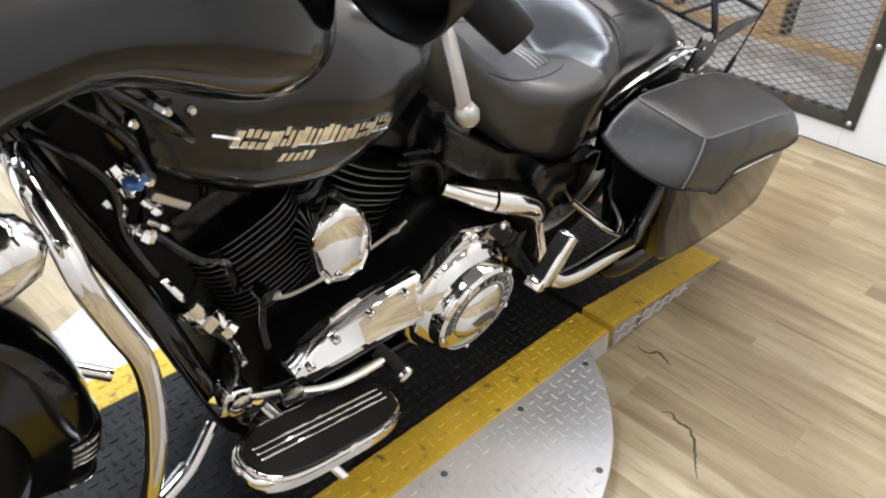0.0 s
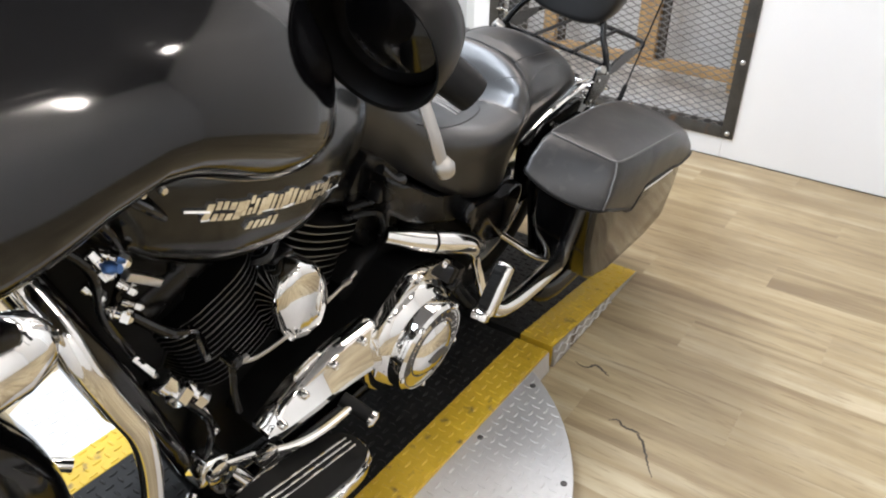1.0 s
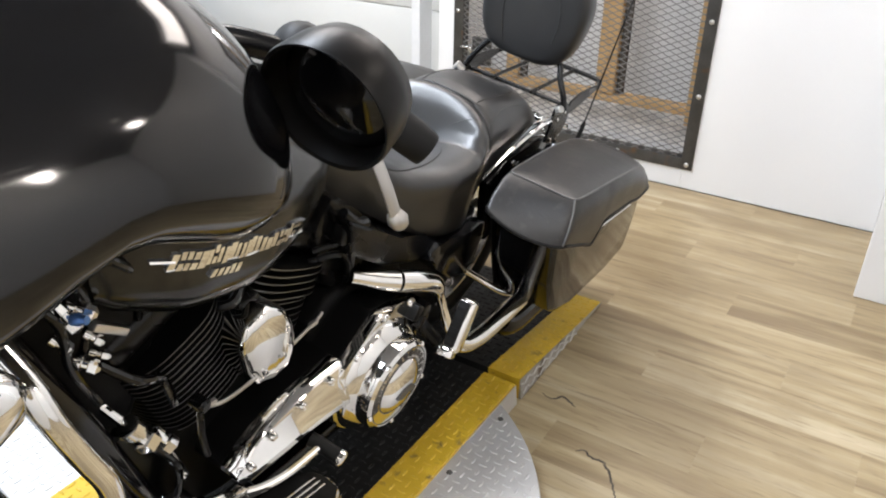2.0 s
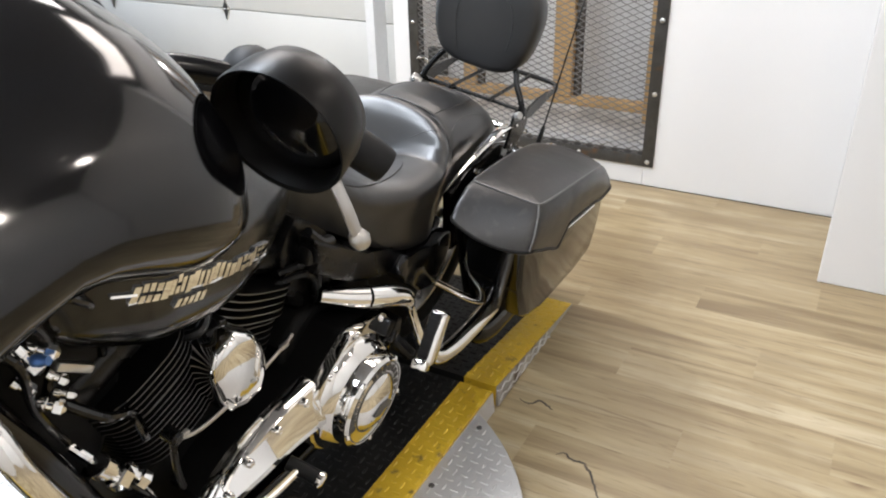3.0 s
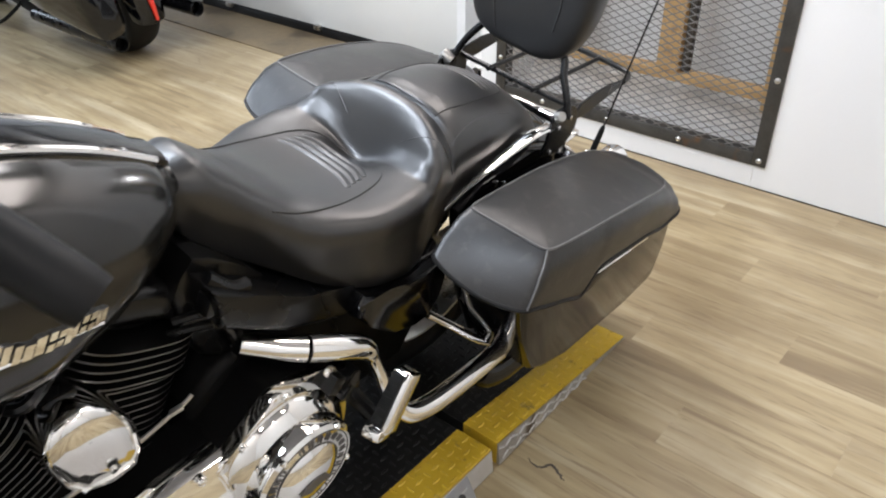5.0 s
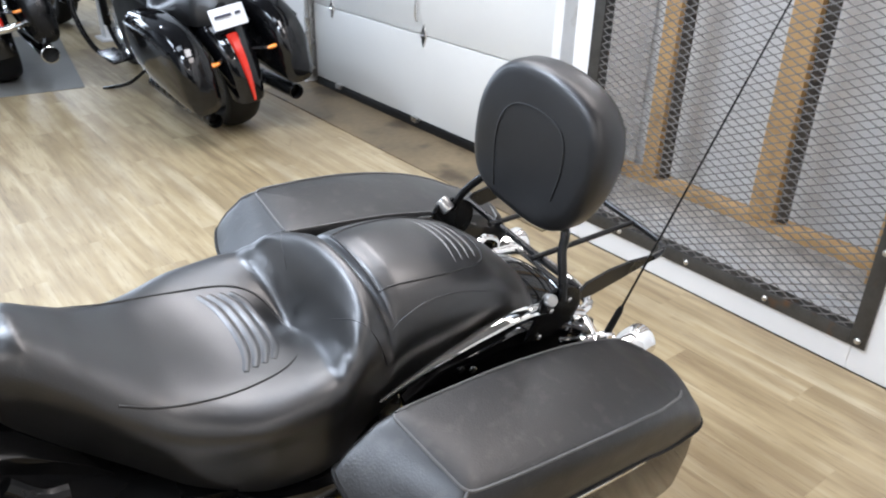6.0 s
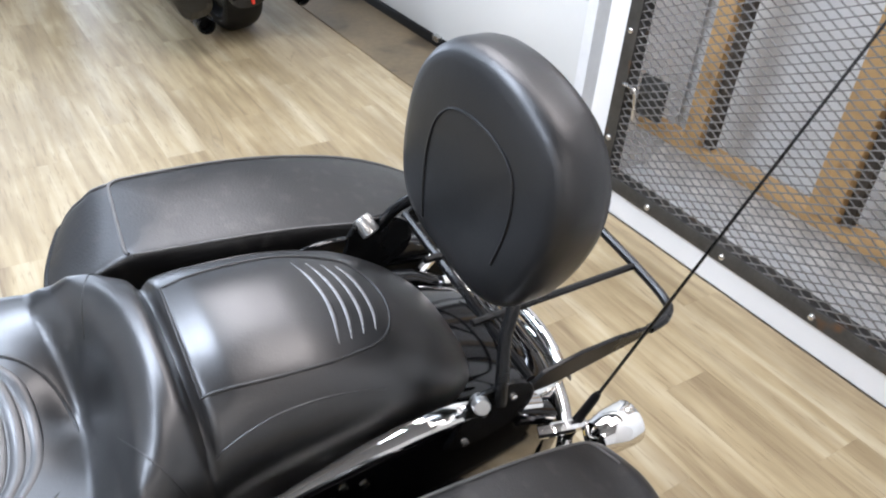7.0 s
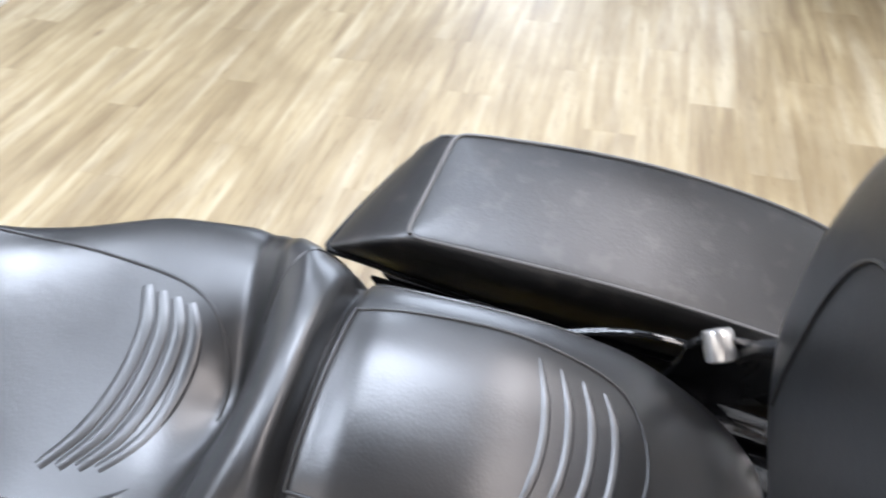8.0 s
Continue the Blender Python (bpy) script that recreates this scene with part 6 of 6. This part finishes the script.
# ---- the other motorcycles ----
def parked_bike(label, m, trim, pipes, bag_paint, strip, group="parked motorcycles"):
    """A touring motorcycle seen from behind: x to its rear, y to its right, z up from the tyre."""
    ob = thing("motorcycle", label, "motorcycle", m, group)
    b = bmesh.new()
    rows = []
    for k in range(56):
        a = 2 * math.pi * k / 56
        d = Vector((math.cos(a), 0, math.sin(a)))
        rows.append([Vector((0, 0, 0.325)) + d * (0.27 + 0.055 * math.copysign(abs(math.cos(t)) ** 0.8, math.cos(t))) + Vector((0, 0.095 * math.copysign(abs(math.sin(t)) ** 0.9, math.sin(t)), 0)) for t in [2 * math.pi * j / 16 for j in range(16)]])
    rings(b, rows + [rows[0]], cap=False)
    bmesh.ops.remove_doubles(b, verts=b.verts, dist=0.0001)
    w = part("rear_wheel", b, RUBBER, ob, "wide black tyre")
    b = bmesh.new()
    lathe(b, [(0.21, -0.06), (0.20, 0.0), (0.21, 0.06)], aim((0, 0, 0.325), (0, 1, 0)), 40)
    part("rim", b, SATIN, w, "black rim")
    b = bmesh.new()
    rows = []
    for i in range(33):
        a = radians(120 - 135 * i / 32)
        R = 0.375 + 0.03 * (i / 32)
        row = []
        for j in range(15):
            t = math.pi * j / 14
            k = 0.10 * math.sin(t) ** 0.5 - 0.10
            row.append(((R + k) * math.cos(a), 0.125 * math.cos(t) * (1 - 0.35 * max(0, i - 16) / 16), 0.325 + (R + k) * math.sin(a)))
        rows.append(row + [(p[0] * 0.98, p[1] * 0.95, 0.325 + (p[2] - 0.325) * 0.98) for p in reversed(row)])
    rings(b, rows)
    fend = part("rear_fender", b, GLOSS, ob, "gloss black rear fender")
    if strip:
        b = bmesh.new()
        rows = []
        for i in range(17):
            a = radians(38 - 50 * i / 16)
            R = 0.399 + 0.012 * i / 16
            wd = 0.030 - 0.022 * i / 16
            rows.append([(R * math.cos(a), wd, 0.325 + R * math.sin(a)), ((R + 0.010) * math.cos(a), wd * 0.7, 0.325 + (R + 0.010) * math.sin(a)), ((R + 0.010) * math.cos(a), -wd * 0.7, 0.325 + (R + 0.010) * math.sin(a)), (R * math.cos(a), -wd, 0.325 + R * math.sin(a))])
        rings(b, rows)
        part("tail_lamp", b, RED, fend, "long tapered red tail lamp")
    else:
        b = bmesh.new()
        rbox(b, (0.40, 0, 0.44), (0.05, 0.12, 0.06), 0.015, 3)
        part("tail_lamp", b, RED, fend, "red tail lamp")
        b = bmesh.new()
        tube(b, [(0.36, -0.24, 0.40), (0.42, -0.12, 0.395), (0.43, 0, 0.395), (0.42, 0.12, 0.395), (0.36, 0.24, 0.40)], 0.024, 12, 5)
        part("lamp_bar", b, CHROME, fend, "chrome rear lamp bar")
    b = bmesh.new()
    rbox(b, (0.335, 0, 0.66), (0.008, 0.185, 0.105), 0.006, 2, (0, -18, 0))
    pl = part("licence_plate", b, WHITEPLATE, ob, "white plate with plain dark bars")
    for y0, z0, sy in ((-0.03, 0.672, 0.09), (0.05, 0.672, 0.03), (0.0, 0.632, 0.11)):
        b = bmesh.new()
        rbox(b, (0.3395 + (0.66 - z0) * -0.325 + 0.0008, y0, z0), (0.002, sy, 0.014), 0.0005, 1, (0, -18, 0))
        part("plate_bar", b, DARKBAR, pl)
    for s in (-1, 1):
        b = bmesh.new()
        tube(b, [(0.34, s * 0.08, 0.475), (0.405, s * 0.14, 0.475)], 0.009, 8, 1)
        st = part("signal_stalk", b, trim, ob)
        b = bmesh.new()
        tube(b, [(0.405, s * 0.135, 0.475), (0.412, s * 0.165, 0.476), (0.408, s * 0.215, 0.480), (0.400, s * 0.262, 0.484)], [0.010, 0.016, 0.014, 0.004], 12, 4, 0.75)
        part("turn_signal", b, AMBER, st, "amber turn signal")
        # bag with a drawn-out tail
        b = bmesh.new()
        rows = []
        bx = [-0.36, -0.33, -0.2, 0.0, 0.2, 0.36, 0.45, 0.475]
        zt = [0.60, 0.65, 0.69, 0.70, 0.685, 0.63, 0.54, 0.46]
        zb = [0.48, 0.40, 0.34, 0.31, 0.285, 0.265, 0.26, 0.30]
        hw = [0.045, 0.075, 0.095, 0.105, 0.103, 0.095, 0.08, 0.05]
        for i in range(29):
            x = -0.36 + 0.835 * i / 28
            a0, a1, a2 = table(bx, zt, x), table(bx, zb, x), table(bx, hw, x)
            row = []
            for j in range(28):
                t = 2 * math.pi * j / 28
                c, q = math.cos(t), math.sin(t)
                row.append((x, s * 0.265 + a2 * math.copysign(abs(c) ** 0.6, c), (a0 + a1) / 2 + (a0 - a1) / 2 * math.copysign(abs(q) ** 0.55, q)))
            rows.append(row)
        rings(b, rows)
        bag = part("saddlebag", b, bag_paint, ob, "gloss black hard saddlebag")
        b = bmesh.new()
        tube(b, [(-0.30, s * 0.34, 0.62), (-0.1, s * 0.367, 0.64), (0.15, s * 0.367, 0.63), (0.36, s * 0.352, 0.58)], 0.006, 8)
        part("bag_trim", b, trim, bag)
        b = bmesh.new()
        px, pr = (0.50, 1.0) if pipes else (0.41, 0.76)
        lathe(b, [(0.045 * pr, -0.9), (0.052 * pr, -0.5), (0.054 * pr, 0.0), (0.047 * pr, 0.004), (0.043 * pr, -0.03), (0.043 * pr, -0.08)], aim((px, s * 0.235, 0.205), (1, 0, 0)), 28)
        ex = part("muffler", b, CHROME if pipes else SATIN, ob, "chrome muffler" if pipes else "black muffler")
        b = bmesh.new()
        lathe(b, [(0.0425 * pr, 0), (0.0425 * pr, 0.002)], aim((px - 0.075, s * 0.235, 0.205), (1, 0, 0)), 24)
        part("bore", b, RUBBER, ex)
    b = bmesh.new()
    rows = []
    for i in range(41):
        x = -0.75 + 1.02 * i / 40
        w0 = table([-0.75, -0.5, -0.3, 0.0, 0.2, 0.27], [0.06, 0.13, 0.19, 0.16, 0.13, 0.05], x)
        zt0 = table([-0.75, -0.5, -0.3, -0.05, 0.05, 0.2, 0.27], [0.80, 0.72, 0.69, 0.76, 0.80, 0.79, 0.72], x)
        rows.append([(x, w0 * math.cos(t), 0.62 + (zt0 - 0.62) * max(0.0, math.sin(t)) ** 0.6) for t in [math.pi * j / 18 for j in range(19)]])
    rings(b, rows)
    part("seat", b, SEAT, ob, "black seat")
    b = bmesh.new()
    lathe(b, [(0.04, -0.33), (0.13, -0.25), (0.175, -0.05), (0.17, 0.15), (0.10, 0.27), (0.03, 0.30)], aim((-0.98, 0, 0.84), (-1, 0, 0.18)), 28)
    part("fuel_tank", b, GLOSS, ob, "gloss black fuel tank")
    b = bmesh.new()
    slab(b, [(-1.25, 0.30), (-1.15, 0.16), (-0.45, 0.15), (-0.32, 0.40), (-0.45, 0.62), (-1.1, 0.70)], -0.15, 0.15, 0.03, 3, sub=2)
    part("engine", b, ENGINE, ob, "black engine")
    b = bmesh.new()
    for s in (-1, 1):
        tube(b, [(-1.28, s * 0.06, 0.72), (-1.30, s * 0.24, 0.72), (-1.28, s * 0.36, 0.62), (-1.24, s * 0.37, 0.42), (-1.2, s * 0.30, 0.24), (-1.15, s * 0.10, 0.18)], 0.017, 10)
    part("engine_guard", b, trim, ob, "tubular engine guard")
    for s in (-1, 1):
        b = bmesh.new()
        rbox(b, (-0.95, s * 0.30, 0.29), (0.34, 0.12, 0.022), 0.010, 3)
        part("footboard", b, SATIN, ob, "black rider footboard")
    b = bmesh.new()
    tube(b, [(-0.85, -0.12, 0.20), (-0.95, -0.26, 0.10), (-1.06, -0.36, 0.075), (-1.09, -0.40, 0.072)], 0.011, 10)
    part("side_stand", b, SATIN, ob, "black side stand")
    b = bmesh.new()
    rows = []
    for k in range(56):
        a = 2 * math.pi * k / 56
        d = Vector((math.cos(a), 0, math.sin(a)))
        rows.append([Vector((-1.66, 0, 0.32)) + d * (0.27 + 0.05 * math.cos(t)) + Vector((0, 0.065 * math.sin(t), 0)) for t in [2 * math.pi * j / 12 for j in range(12)]])
    rings(b, rows + [rows[0]], cap=False)
    bmesh.ops.remove_doubles(b, verts=b.verts, dist=0.0001)
    fw = part("front_wheel", b, RUBBER, ob, "black front tyre")
    b = bmesh.new()
    m0 = aim((-1.66, 0, 0.32), (0, 1, 0))
    lathe(b, [(0.235, -0.045), (0.225, 0.0), (0.235, 0.045), (0.22, 0.03), (0.21, 0.0), (0.22, -0.03), (0.235, -0.045)], m0, 40, cap=False)
    for k in range(10):
        a = 2 * math.pi * k / 10
        tube(b, [Vector((-1.66, 0, 0.32)), Vector((-1.66 + 0.22 * math.cos(a), 0, 0.32 + 0.22 * math.sin(a)))], 0.010, 8, 1)
    lathe(b, [(0.05, -0.05), (0.05, 0.05)], m0, 20)
    part("rim", b, BRUSHED, fw, "cast alloy rim")
    b = bmesh.new()
    for s in (-1, 1):
        tube(b, [(-1.66, s * 0.11, 0.32), (-1.36, s * 0.11, 0.98)], 0.028, 12, 1)
    part("fork", b, trim, ob, "fork legs")
    b = bmesh.new()
    lathe(b, [(0.06, -0.16), (0.20, -0.12), (0.30, 0.02), (0.30, 0.14), (0.18, 0.24), (0.05, 0.27)], aim((-1.44, 0, 1.10), (-1, 0, 0.25)) @ Matrix.Diagonal((0.75, 1.4, 1, 1)), 36)
    part("fairing", b, GLOSS, ob, "gloss black fairing")
    return ob


parked_bike("black touring motorcycle with a long red tail lamp", pose(1.15, 3.40, 0.0, 10, 0, -90), SATIN, False, GLOSS, True)
parked_bike("black touring motorcycle with twin chrome mufflers on the far shaded floor", pose(0.30, 5.05, 0.0, 9, 0, -92), CHROME, True, SATIN, False)
parked_bike("black motorcycle parked far back beside the white post", pose(1.06, 6.85, 0.0, 8, 0, -75), SATIN, False, GLOSS, False)

# ---- far things on the floor ----
# thin sheet that lays the far motorcycle's floor shade down as colour
b = bmesh.new()
slab(b, rounded([(0.655, 4.58), (0.92, 6.35), (-0.90, 6.60), (-1.10, 4.72)], 0.03), 0.0005, 0.0045, 0, 1, "xy")
tagged(link_mesh("floor_shade_sheet", b, FLOORSHADE), "thin grey sheet that stands for the shaded floor under the parked motorcycle", "mat")
post = thing("display_post", "plain white square display post standing on the floor", "post", pose(1.235, 5.95, 0))
b = bmesh.new()
rbox(b, (0, 0, 0.62), (0.12, 0.12, 1.20), 0.006)
part("shaft", b, WALL, post)
b = bmesh.new()
rbox(b, (0, 0, 0.012), (0.20, 0.20, 0.022), 0.004)
part("base_plate", b, WALL, post)
b = bmesh.new()
rbox(b, (-0.064, -0.02, 0.52), (0.006, 0.06, 0.09), 0.001)
part("price_tag", b, YELLOWTAG, post, "small yellow tag")

# cracks in the floor beside the turntable
for line in ([(0.070, -0.041), (0.064, -0.079), (0.087, -0.096), (0.074, -0.126), (0.065, -0.143)],
             [(-0.088, -0.210), (-0.075, -0.226), (-0.088, -0.254), (-0.088, -0.283), (-0.119, -0.314), (-0.163, -0.341), (-0.201, -0.367)]):
    b = bmesh.new()
    path = catmull([(x, y, 0.0002) for x, y in line], 8)
    wander = random.Random(7)
    tube(b, [p + Vector((wander.uniform(-0.0025, 0.0025), wander.uniform(-0.0025, 0.0025), 0)) for p in path], [0.0008 + 0.0026 * math.sin(math.pi * k / (len(path) - 1)) for k in range(len(path))], 6, 1, 0.25)
    tagged(link_mesh("floor_crack", b, SHADECRACK), "thin dark crack in the vinyl floor", "crack", kind="structure")

# ---- floor planks ----
PW, PL = 0.152, 0.914
plank_mesh = None
for i in range(int((1.70 - LEFT) / PW) + 1):
    x = 1.664 - PW / 2 - i * PW
    if x < LEFT:
        break
    start = NEAR + ((i * 0.377) % 1.0) * PL - PL
    k = 0
    while start + k * PL < FAR:
        y0, y1 = max(start + k * PL, NEAR), min(start + (k + 1) * PL, FAR)
        k += 1
        if y1 - y0 < 0.02:
            continue
        if plank_mesh is None:
            b = bmesh.new()
            rbox(b, (0, 0, 0), (PW - 0.0001, PL - 0.0001, 0.008), 0.0003, 1)
            first = link_mesh("plank", b, PLANK)
            plank_mesh = first.data
            ob = first
        else:
            ob = new("plank", plank_mesh)
        ob.location = (x, (y0 + y1) / 2, -0.004)
        ob.scale.y = (y1 - y0) / PL
        ob.parent = floor
